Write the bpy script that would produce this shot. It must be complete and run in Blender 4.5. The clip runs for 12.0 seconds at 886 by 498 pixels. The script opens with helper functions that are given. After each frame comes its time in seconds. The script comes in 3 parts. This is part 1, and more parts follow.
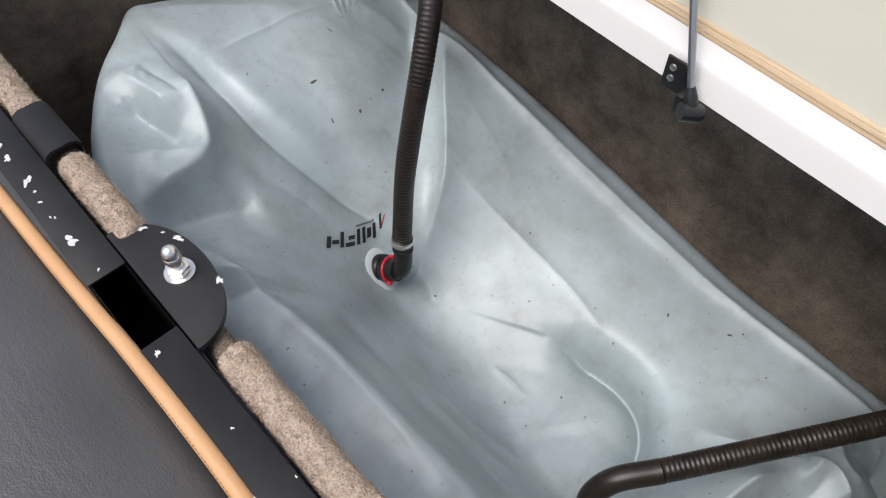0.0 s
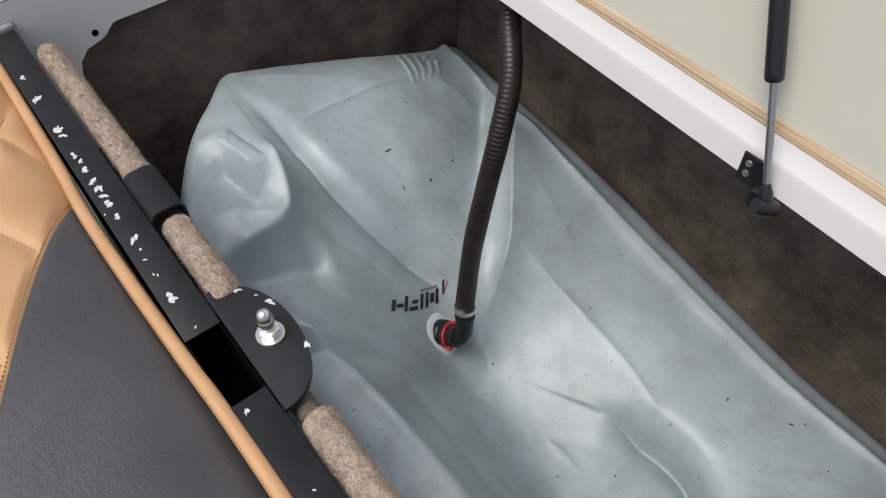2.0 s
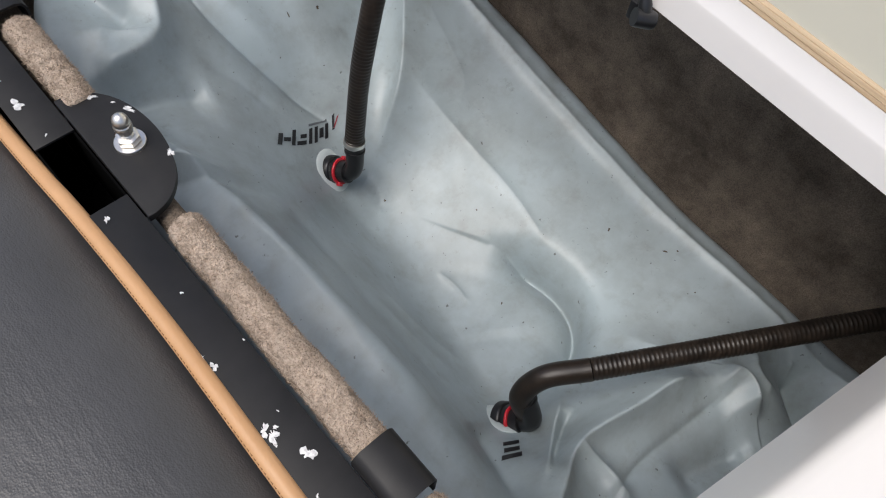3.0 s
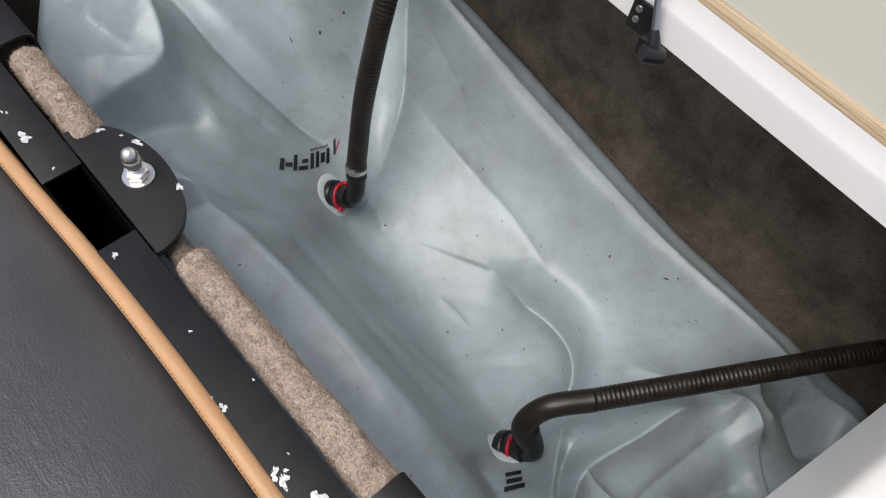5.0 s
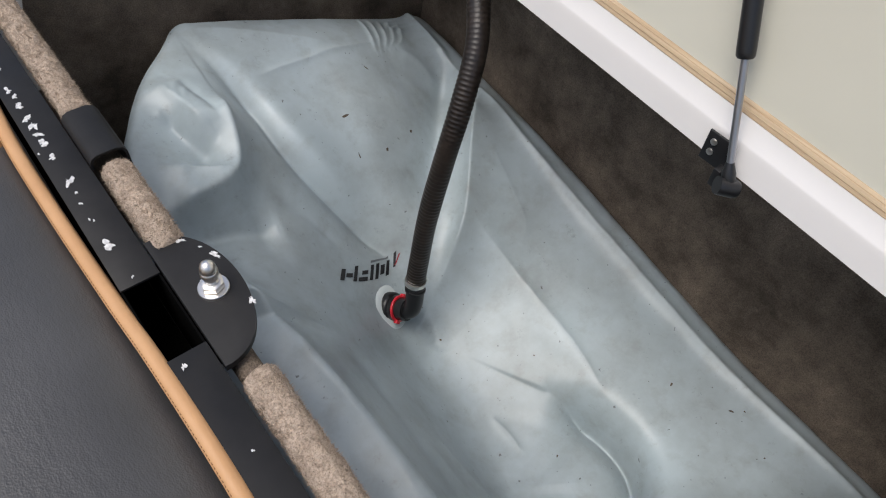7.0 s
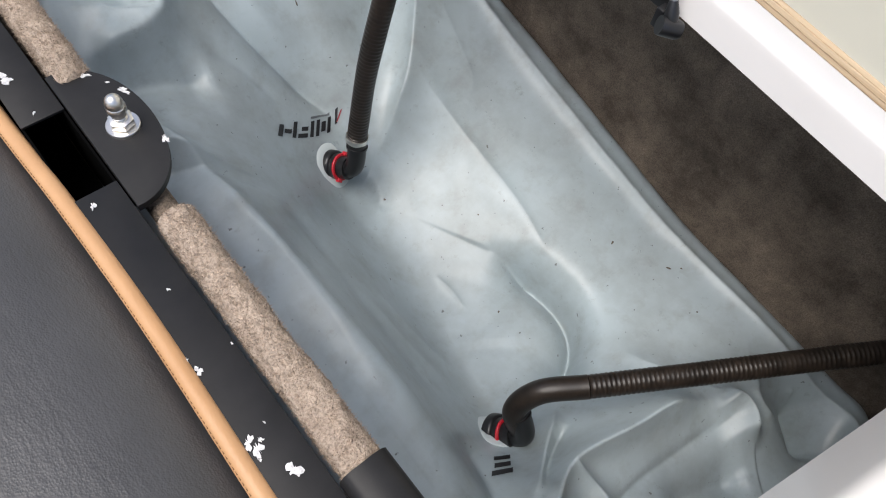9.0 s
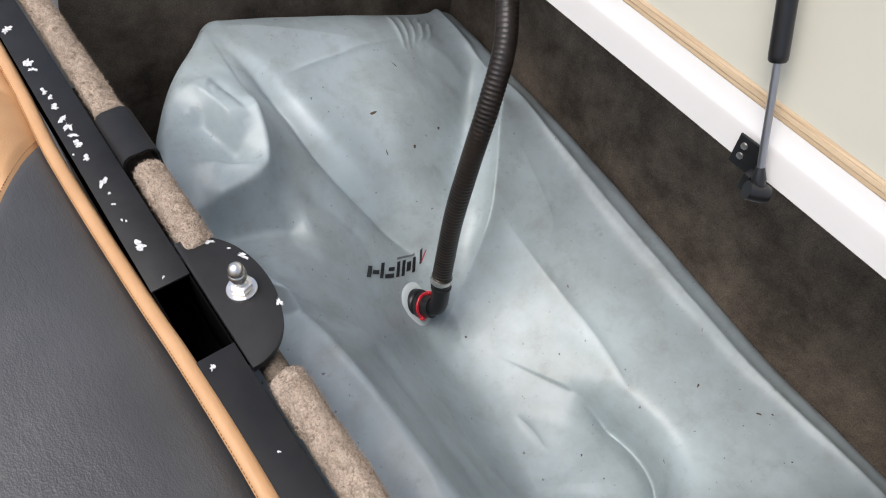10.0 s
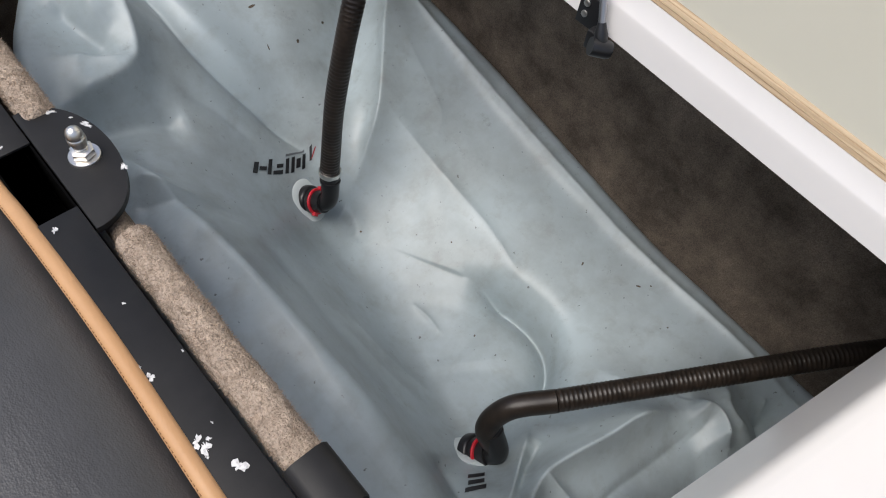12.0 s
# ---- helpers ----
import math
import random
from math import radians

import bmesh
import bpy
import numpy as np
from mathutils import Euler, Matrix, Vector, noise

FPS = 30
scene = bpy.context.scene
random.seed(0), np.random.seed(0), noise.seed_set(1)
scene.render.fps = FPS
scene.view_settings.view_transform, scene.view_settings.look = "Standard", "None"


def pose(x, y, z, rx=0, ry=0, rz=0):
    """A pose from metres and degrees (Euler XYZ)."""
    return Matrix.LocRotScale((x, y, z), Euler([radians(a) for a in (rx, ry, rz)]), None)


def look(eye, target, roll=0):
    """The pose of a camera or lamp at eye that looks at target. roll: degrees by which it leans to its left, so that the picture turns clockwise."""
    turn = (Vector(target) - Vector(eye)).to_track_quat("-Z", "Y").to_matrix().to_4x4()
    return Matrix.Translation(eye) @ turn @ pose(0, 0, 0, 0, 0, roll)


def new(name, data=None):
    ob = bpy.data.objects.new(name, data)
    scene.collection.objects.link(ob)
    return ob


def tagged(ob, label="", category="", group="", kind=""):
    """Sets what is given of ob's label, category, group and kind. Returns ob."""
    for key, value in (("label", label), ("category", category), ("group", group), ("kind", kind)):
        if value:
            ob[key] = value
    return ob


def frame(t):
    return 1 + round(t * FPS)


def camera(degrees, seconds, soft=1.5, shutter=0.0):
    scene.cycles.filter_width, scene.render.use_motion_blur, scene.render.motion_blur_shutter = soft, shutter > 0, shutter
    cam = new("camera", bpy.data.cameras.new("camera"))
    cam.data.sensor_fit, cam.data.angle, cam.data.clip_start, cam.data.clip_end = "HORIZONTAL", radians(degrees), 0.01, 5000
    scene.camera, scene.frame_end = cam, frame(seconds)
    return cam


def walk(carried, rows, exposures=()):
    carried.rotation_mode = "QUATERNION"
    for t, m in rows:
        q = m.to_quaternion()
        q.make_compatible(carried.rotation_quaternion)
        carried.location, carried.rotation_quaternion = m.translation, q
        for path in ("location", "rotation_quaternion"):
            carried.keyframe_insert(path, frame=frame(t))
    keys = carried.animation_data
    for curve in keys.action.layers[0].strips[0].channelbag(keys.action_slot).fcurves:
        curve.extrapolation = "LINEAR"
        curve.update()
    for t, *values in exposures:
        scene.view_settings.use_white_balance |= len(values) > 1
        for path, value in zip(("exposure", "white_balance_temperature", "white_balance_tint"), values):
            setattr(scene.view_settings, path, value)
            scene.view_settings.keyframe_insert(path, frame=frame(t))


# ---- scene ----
cam = camera(62.0, 12.0, 1.1)
PATH = [
    (0, (-0.037, -0.406, 0.569), (0.721, 0.468, -1.063), -2.0),
    (0.5, (-0.052, -0.386, 0.6), (0.723, 0.662, -0.917), -5.1),
    (1, (-0.067, -0.372, 0.607), (0.699, 0.738, -0.869), -4.8),
    (1.5, (-0.067, -0.374, 0.602), (0.684, 0.715, -0.898), -3.5),
    (2, (-0.066, -0.388, 0.608), (0.682, 0.657, -0.925), -2.9),
    (2.5, (-0.064, -0.407, 0.6), (0.672, 0.503, -1.022), -0.8),
    (3, (-0.065, -0.438, 0.567), (0.68, 0.216, -1.17), 7.6),
    (3.2, (-0.068, -0.448, 0.559), (0.681, 0.122, -1.206), 11.0),
    (4.8, (-0.059, -0.419, 0.566), (0.732, 0.187, -1.168), 10.4),
    (5, (-0.065, -0.412, 0.573), (0.719, 0.254, -1.142), 8.8),
    (5.5, (-0.069, -0.402, 0.577), (0.736, 0.441, -1.049), 5.0),
    (6, (-0.072, -0.386, 0.586), (0.794, 0.633, -0.9), 3.2),
    (6.5, (-0.082, -0.384, 0.582), (0.793, 0.677, -0.87), 3.9),
    (7, (-0.073, -0.383, 0.572), (0.766, 0.551, -0.985), 5.1),
    (7.5, (-0.053, -0.398, 0.54), (0.745, 0.256, -1.173), 11.1),
    (7.7, (-0.053, -0.409, 0.533), (0.733, 0.175, -1.211), 14.0),
    (9.3, (-0.058, -0.414, 0.543), (0.692, 0.27, -1.18), 10.5),
    (9.5, (-0.062, -0.399, 0.553), (0.693, 0.365, -1.134), 8.2),
    (10, (-0.067, -0.377, 0.582), (0.702, 0.585, -0.994), 3.1),
    (10.5, (-0.056, -0.388, 0.573), (0.74, 0.609, -0.967), 2.5),
    (11, (-0.049, -0.433, 0.539), (0.74, 0.424, -1.087), 5.2),
    (11.5, (-0.047, -0.46, 0.535), (0.728, 0.279, -1.155), 6.8),
    (12, (-0.045, -0.485, 0.559), (0.769, 0.246, -1.115), 8.0),
]
walk(cam, [(t, look(eye, target, roll)) for t, eye, target, roll in PATH], [
    (0.0, 0.72), (0.5, 0.62), (1.0, 0.50), (1.5, 0.40), (2.0, 0.38), (2.5, 0.40), (3.0, 0.40), (5.0, 0.42), (5.5, 0.70), (6.0, 0.62), (6.5, 0.42),
    (7.0, 0.36), (7.5, 0.31), (9.5, 0.72), (10.0, 0.68), (10.5, 0.55), (11.5, 0.55), (12.0, 0.40)])

# ---- light ----
world = bpy.data.worlds.new("sky")
scene.world = world
world.use_nodes = True
wn = world.node_tree
sky = wn.nodes.new("ShaderNodeTexSky")
sky.sky_type, sky.sun_disc = "NISHITA", False
sky.sun_elevation, sky.sun_rotation = radians(66), radians(-86)
sky.air_density, sky.dust_density, sky.ozone_density = 1.0, 4.0, 1.2
wn.links.new(sky.outputs["Color"], wn.nodes["Background"].inputs["Color"])
wn.nodes["Background"].inputs["Strength"].default_value = 0.115
sun = new("sun", bpy.data.lights.new("sun", "SUN"))
sun.data.energy, sun.data.angle, sun.data.color = 1.5, radians(40), (1.0, 0.99, 0.98)
sun.matrix_world = look((-2.0, 0.15, 4.6), (0, 0, 0))


# ---- materials ----
class Mat:
    """A principled material with a few node helpers."""

    def __init__(self, name, rough=0.5, metal=0.0, coat=0.0, spec=0.5):
        self.m = bpy.data.materials.new(name)
        self.m.use_nodes = True
        self.t = self.m.node_tree
        self.b = self.t.nodes["Principled BSDF"]
        self.b.inputs["Roughness"].default_value = rough
        self.b.inputs["Metallic"].default_value = metal
        self.b.inputs["Coat Weight"].default_value = coat
        self.b.inputs["Specular IOR Level"].default_value = spec
        self.coord = self.t.nodes.new("ShaderNodeTexCoord").outputs["Object"]

    def link(self, a, b):
        self.t.links.new(a, b)

    def noise(self, scale, detail=4.0, rough=0.55, stretch=None):
        n = self.t.nodes.new("ShaderNodeTexNoise")
        n.inputs["Scale"].default_value, n.inputs["Detail"].default_value, n.inputs["Roughness"].default_value = scale, detail, rough
        if stretch:
            mp = self.t.nodes.new("ShaderNodeMapping")
            mp.inputs["Scale"].default_value = stretch
            self.link(self.coord, mp.inputs["Vector"])
            self.link(mp.outputs["Vector"], n.inputs["Vector"])
        else:
            self.link(self.coord, n.inputs["Vector"])
        return n.outputs["Fac"]

    def cells(self, scale, feature="F1"):
        n = self.t.nodes.new("ShaderNodeTexVoronoi")
        n.feature = feature
        n.inputs["Scale"].default_value = scale
        self.link(self.coord, n.inputs["Vector"])
        return n.outputs["Distance"]

    def ramp(self, fac, *stops):
        r = self.t.nodes.new("ShaderNodeValToRGB")
        e = r.color_ramp.elements
        while len(e) < len(stops):
            e.new(0.5)
        for el, (p, c) in zip(e, stops):
            el.position = p
            el.color = (*c, 1) if len(c) == 3 else c
        self.link(fac, r.inputs["Fac"])
        return r.outputs["Color"]

    def mix(self, fac, a, b, mode="MIX"):
        n = self.t.nodes.new("ShaderNodeMix")
        n.data_type, n.blend_type = "RGBA", mode
        for sock, v in ((n.inputs[0], fac), (n.inputs[6], a), (n.inputs[7], b)):
            if isinstance(v, (int, float)):
                sock.default_value = v
            elif isinstance(v, tuple):
                sock.default_value = (*v, 1)
            else:
                self.link(v, sock)
        return n.outputs[2]

    def color(self, c):
        if isinstance(c, tuple):
            self.b.inputs["Base Color"].default_value = (*c, 1)
        else:
            self.link(c, self.b.inputs["Base Color"])
        return self

    def rough(self, r):
        self.link(r, self.b.inputs["Roughness"])
        return self

    def bump(self, *layers):
        last = None
        for fac, strength, dist in layers:
            n = self.t.nodes.new("ShaderNodeBump")
            n.inputs["Strength"].default_value, n.inputs["Distance"].default_value = strength, dist
            self.link(fac, n.inputs["Height"])
            if last:
                self.link(last, n.inputs["Normal"])
            last = n.outputs["Normal"]
        self.link(last, self.b.inputs["Normal"])
        return self


def g(v):
    return (v, v, v)


# grey-blue coated fabric of the ballast bag
bagm = Mat("bag_vinyl", rough=0.40, spec=0.5, coat=0.10)
bagm.b.inputs["Coat Roughness"].default_value = 0.22
tone = bagm.ramp(bagm.noise(3.5, 3), (0.35, (0.37, 0.44, 0.465)), (0.68, (0.43, 0.50, 0.53)))
grime = bagm.ramp(bagm.noise(7, 6, 0.62), (0.40, g(0.0)), (0.76, g(0.55)))
tone = bagm.mix(grime, tone, (0.155, 0.168, 0.152))
smear = bagm.ramp(bagm.noise(22, 5, 0.62), (0.52, g(0.0)), (0.76, g(0.38)))
tone = bagm.mix(smear, tone, (0.20, 0.20, 0.18))
scuff = bagm.ramp(bagm.noise(34, 7, 0.75), (0.60, g(0.0)), (0.74, g(0.42)))
tone = bagm.mix(scuff, tone, (0.12, 0.12, 0.105))
specks = bagm.ramp(bagm.noise(95, 2, 0.5), (0.725, g(0.0)), (0.765, g(0.75)))
tone = bagm.mix(specks, tone, (0.06, 0.055, 0.045))
bagm.color(tone)
bagm.rough(bagm.ramp(bagm.noise(12, 5, 0.6), (0.3, g(0.36)), (0.75, g(0.48))))
bagm.bump((bagm.noise(14, 3, 0.5), 0.10, 0.004), (bagm.noise(48, 4, 0.6), 0.12, 0.0022), (bagm.noise(1400, 1), 0.05, 0.0003))

carpet = Mat("wall_carpet", rough=1.0, spec=0.1)
mott = carpet.ramp(carpet.noise(8, 8, 0.70), (0.34, (0.095, 0.077, 0.061)), (0.70, (0.33, 0.265, 0.205)))
mott = carpet.mix(carpet.ramp(carpet.noise(420, 2), (0.35, g(0.0)), (0.7, g(0.5))), mott, (0.03, 0.025, 0.022))
carpet.color(mott).bump((carpet.noise(500, 3), 0.9, 0.004), (carpet.noise(40, 4), 0.5, 0.006))

pile = Mat("beige_carpet", rough=1.0, spec=0.1)
pc = pile.ramp(pile.noise(60, 5, 0.7), (0.3, (0.34, 0.26, 0.195)), (0.7, (0.60, 0.48, 0.375)))
pc = pile.mix(pile.ramp(pile.noise(700, 2), (0.3, g(0.0)), (0.7, g(0.6))), pc, (0.60, 0.49, 0.39))
pile.color(pile.mix(pile.ramp(pile.noise(380, 3, 0.65), (0.46, g(0.0)), (0.68, g(0.6))), pc, (0.14, 0.106, 0.08)))
pile.bump((pile.noise(600, 3), 1.0, 0.003), (pile.noise(110, 3), 0.6, 0.004))

gel = Mat("white_gelcoat", rough=0.28, coat=0.4)
gel.color(gel.mix(gel.ramp(gel.noise(6, 6, 0.6), (0.5, g(0.0)), (0.9, g(0.35))), (0.71, 0.685, 0.655), (0.62, 0.59, 0.555)))
gel.bump((gel.noise(9, 2), 0.05, 0.004))

paint = Mat("black_paint", rough=0.5, spec=0.3)
paint.color(paint.ramp(paint.noise(30, 6, 0.6), (0.3, (0.009, 0.0087, 0.0088)), (0.8, (0.017, 0.0163, 0.0163))))
paint.rough(paint.ramp(paint.noise(18, 6), (0.3, g(0.44)), (0.8, g(0.62))))
paint.bump((paint.noise(700, 2), 0.12, 0.0006))
bare = Mat("chipped_metal", rough=0.45, metal=0.15)
bare.color(bare.ramp(bare.noise(300, 4), (0.3, (0.45, 0.44, 0.43)), (0.7, (0.85, 0.84, 0.82))))
steel = Mat("stainless", rough=0.34, metal=1.0)
steel.color((0.82, 0.79, 0.74)).bump((steel.noise(200, 3), 0.05, 0.001))
rodsteel = Mat("rod_steel", rough=0.38, metal=1.0).color((0.42, 0.42, 0.44))
brushed = Mat("cast_aluminium", rough=0.5, metal=0.8)
brushed.color(brushed.ramp(brushed.noise(60, 5), (0.3, (0.30, 0.29, 0.28)), (0.7, (0.5, 0.49, 0.47)))).bump((brushed.noise(250, 4), 0.3, 0.001))
# near-black without gloss: the shade of recesses put into the colour
shadeblack = Mat("recess_shade", rough=0.9, spec=0.0).color((0.004, 0.004, 0.004))

vinyl = Mat("charcoal_vinyl", rough=0.44)
vinyl.color(vinyl.ramp(vinyl.noise(8, 4), (0.3, (0.052, 0.0515, 0.052)), (0.7, (0.074, 0.073, 0.074))))
vinyl.bump((vinyl.cells(560), 0.28, 0.0008), (vinyl.noise(130, 3, 0.6, (1, 0.35, 1)), 0.45, 0.0018), (vinyl.noise(14, 3), 0.2, 0.006))
tan = Mat("tan_vinyl", rough=0.45)
tan.color(tan.ramp(tan.noise(12, 5), (0.3, (0.50, 0.275, 0.125)), (0.7, (0.58, 0.335, 0.165))))
tan.bump((tan.cells(420), 0.2, 0.0008), (tan.noise(160, 2), 0.15, 0.0008))
thread = Mat("brown_thread", rough=0.8).color((0.19, 0.095, 0.04))

rubber = Mat("hose_rubber", rough=0.36, spec=0.4)
rubber.color(rubber.ramp(rubber.noise(40, 6, 0.65), (0.35, (0.013, 0.010, 0.008)), (0.75, (0.034, 0.025, 0.019))))
rubber.bump((rubber.noise(300, 3), 0.2, 0.001))
plastic = Mat("black_plastic", rough=0.33).color((0.012, 0.012, 0.013))
red = Mat("red_plastic", rough=0.35).color((0.55, 0.02, 0.035))
clearpvc = Mat("milky_flange", rough=0.3).color((0.56, 0.62, 0.62))
ink = Mat("black_print", rough=0.45).color((0.012, 0.012, 0.014))
redink = Mat("red_print", rough=0.45).color((0.30, 0.03, 0.04))
greyink = Mat("grey_print", rough=0.45).color((0.12, 0.13, 0.14))
leafm = Mat("dry_leaf", rough=0.8)
leafm.color(leafm.ramp(leafm.noise(300, 3), (0.3, (0.045, 0.035, 0.024)), (0.7, (0.11, 0.08, 0.05))))

cream = Mat("cream_panel", rough=0.5)
cream.color(cream.ramp(cream.noise(3, 4), (0.3, (0.54, 0.52, 0.43)), (0.7, (0.58, 0.56, 0.465)))).bump((cream.noise(400, 2), 0.06, 0.0006))
ply = Mat("plywood_edge", rough=0.7)
ply.color(ply.ramp(ply.noise(40, 6, 0.6, (1, 0.06, 6)), (0.3, (0.42, 0.29, 0.17)), (0.7, (0.66, 0.52, 0.35)))).bump((ply.noise(120, 4, 0.6, (1, 0.08, 4)), 0.4, 0.001))
asphalt = Mat("asphalt", rough=0.9)
asphalt.color(asphalt.ramp(asphalt.noise(3, 8), (0.3, g(0.04)), (0.7, g(0.07)))).bump((asphalt.noise(80, 3), 0.5, 0.01))


# ---- mesh helpers ----
def solid(name, bm, mat, parent=None, label="", smooth=True):
    bmesh.ops.recalc_face_normals(bm, faces=bm.faces)
    me = bpy.data.meshes.new(name)
    bm.to_mesh(me)
    bm.free()
    me.materials.append(mat.m)
    if smooth:
        me.shade_smooth()
        me.set_sharp_from_angle(angle=radians(42))
    ob = new(name, me)
    if parent:
        ob.parent = parent
    if label:
        tagged(ob, label)
    return ob


def thing(name, label, category, at=(0, 0, 0), **more):
    ob = new(name)
    ob.location = at
    ob.empty_display_size = 0.05
    return tagged(ob, label, category, **more)


def rel(ob, parent):
    """Hang ob, built in world metres, under parent without moving it."""
    ob.parent = parent
    ob.matrix_parent_inverse = Matrix.Translation(-parent.location)
    return ob


def part(name, bm, mat, parent, label="", smooth=True):
    return rel(solid(name, bm, mat, None, label, smooth), parent)


def block(x0, x1, y0, y1, z0, z1, bevel=0.0, seg=2):
    bm = bmesh.new()
    bmesh.ops.create_cube(bm, size=1, matrix=Matrix.LocRotScale(((x0 + x1) / 2, (y0 + y1) / 2, (z0 + z1) / 2), None, (x1 - x0, y1 - y0, z1 - z0)))
    if bevel:
        bmesh.ops.bevel(bm, geom=bm.edges[:], offset=bevel, segments=seg, profile=0.5, affect="EDGES")
    return bm


def plate(outline, thick, place, bevel=0.0):
    """A flat plate of an outline in its own xy, thick along -z, set at the pose place."""
    bm = bmesh.new()
    top = [bm.verts.new((x, y, 0)) for x, y in outline]
    low = [bm.verts.new((x, y, -thick)) for x, y in outline]
    bm.faces.new(top)
    bm.faces.new(low[::-1])
    for i in range(len(top)):
        j = (i + 1) % len(top)
        bm.faces.new((top[j], top[i], low[i], low[j]))
    if bevel:
        bmesh.ops.bevel(bm, geom=[e for e in bm.edges if all(abs(v.co.z) < 1e-6 for v in e.verts)], offset=bevel, segments=2, profile=0.5, affect="EDGES")
    bmesh.ops.transform(bm, matrix=place, verts=bm.verts)
    return bm


def lathe(profile, place, steps=32):
    """A turned body of (radius, height) rows round the z of place."""
    bm = bmesh.new()
    rings = []
    for r, h in profile:
        rings.append([bm.verts.new((r * math.cos(math.tau * i / steps), r * math.sin(math.tau * i / steps), h)) for i in range(steps)])
    for a, b in zip(rings, rings[1:]):
        for i in range(steps):
            j = (i + 1) % steps
            bm.faces.new((a[i], a[j], b[j], b[i]))
    for ring, flip in ((rings[0], True), (rings[-1], False)):
        bm.faces.new(ring[::-1] if flip else ring)
    bmesh.ops.transform(bm, matrix=place, verts=bm.verts)
    return bm


def curve_points(knots, step):
    """Even points along a smooth line through the knots."""
    pts = [Vector(k) for k in knots]
    pts = [2 * pts[0] - pts[1]] + pts + [2 * pts[-1] - pts[-2]]
    fine = []
    for a, b, c, d in zip(pts, pts[1:], pts[2:], pts[3:]):
        for i in range(40):
            t = i / 40
            fine.append(0.5 * (2 * b + (c - a) * t + (2 * a - 5 * b + 4 * c - d) * t * t + (3 * b - a - 3 * c + d) * t ** 3))
    fine.append(pts[-2])
    out, gone = [fine[0]], 0.0
    for p, q in zip(fine, fine[1:]):
        length = (q - p).length
        while gone + length >= step:
            p = p + (q - p) * ((step - gone) / length)
            out.append(p)
            length = (q - p).length
            gone = 0.0
        gone += length
    return out


def tube(knots, radius, step=0.004, sides=16, wave=None, squash=1.0):
    """A tube along a smooth line; wave(s) varies its radius."""
    pts = curve_points(knots, step)
    bm = bmesh.new()
    up = Vector((0.13, 0.21, 1))
    rings = []
    for i, p in enumerate(pts):
        way = (pts[min(i + 1, len(pts) - 1)] - pts[max(i - 1, 0)]).normalized()
        a = way.cross(up).normalized()
        b = a.cross(way).normalized()
        up = b
        r = radius * (wave(i * step) if wave else 1.0)
        rings.append([bm.verts.new(p + a * r * math.cos(math.tau * k / sides) + b * r * squash * math.sin(math.tau * k / sides)) for k in range(sides)])
    for p, q in zip(rings, rings[1:]):
        for k in range(sides):
            bm.faces.new((p[k], p[(k + 1) % sides], q[(k + 1) % sides], q[k]))
    bm.faces.new(rings[0][::-1])
    bm.faces.new(rings[-1])
    return bm


def extrude_profile(profile, place0, place1, cuts=1):
    """A closed (u, w) profile swept straight from one function place0(u, w) to place1(u, w)."""
    bm = bmesh.new()
    rows = []
    for c in range(cuts + 1):
        t = c / cuts
        rows.append([bm.verts.new(Vector(place0(u, w)).lerp(Vector(place1(u, w)), t)) for u, w in profile])
    n = len(profile)
    for a, b in zip(rows, rows[1:]):
        for i in range(n):
            bm.faces.new((a[i], a[(i + 1) % n], b[(i + 1) % n], b[i]))
    bm.faces.new(rows[0][::-1])
    bm.faces.new(rows[-1])
    return bm


def sheet(nu, nv, place):
    """A fine sheet; place(u, v) gives its points for u, v from 0 to 1."""
    me_v = [place(i / nu, j / nv) for j in range(nv + 1) for i in range(nu + 1)]
    w = nu + 1
    me_f = [(j * w + i, j * w + i + 1, (j + 1) * w + i + 1, (j + 1) * w + i) for j in range(nv) for i in range(nu)]
    return me_v, me_f


def mesh_of(name, verts, faces, mat, smooth=True):
    me = bpy.data.meshes.new(name)
    me.from_pydata(verts, [], faces)
    me.materials.append(mat.m)
    if smooth:
        me.shade_smooth()
    return new(name, me)


def aim(at, way):
    """A pose at a place whose z points along way."""
    return Matrix.Translation(at) @ Vector(way).to_track_quat("Z", "Y").to_matrix().to_4x4()


# ---- the locker ----
WALL_X, END_Y, NEAR_Y, FLOOR_Z = 0.86, 0.80, -0.72, -0.84


def rim_x(y):
    return 0.5465 + 0.0215 * y


def rim_z(y):
    return 0.0265 + 0.035 * y


ground = solid("ground", block(-60, 60, -60, 60, -1.75, -1.7), asphalt, smooth=False)
tagged(ground, "grey asphalt yard under the boat", "ground", kind="structure")
floor = solid("floor", block(-0.02, 1.0, NEAR_Y - 0.05, END_Y + 0.05, FLOOR_Z - 0.03, FLOOR_Z), carpet, smooth=False)
tagged(floor, "dark brown carpeted floor of the locker", "floor", kind="structure")


def wall_side():
    def place(u, v):
        z = FLOOR_Z + v * (0.06 - FLOOR_Z)
        y = NEAR_Y - 0.03 + u * (END_Y - NEAR_Y + 0.06)
        n = noise.fractal(Vector((y * 60, z * 60, 3)), 1.0, 2.0, 3) * 0.0012 + noise.noise(Vector((y * 4, z * 5, 1))) * 0.006
        return (WALL_X + 0.10 * (z + 0.4) + n, y, z)
    v, f = sheet(220, 130, place)
    n = len(v)
    v += [(1.0, NEAR_Y - 0.03, FLOOR_Z), (1.0, END_Y + 0.03, FLOOR_Z), (1.0, END_Y + 0.03, 0.06), (1.0, NEAR_Y - 0.03, 0.06)]
    f.append((n, n + 1, n + 2, n + 3))
    return mesh_of("wall_east", v, f, carpet)


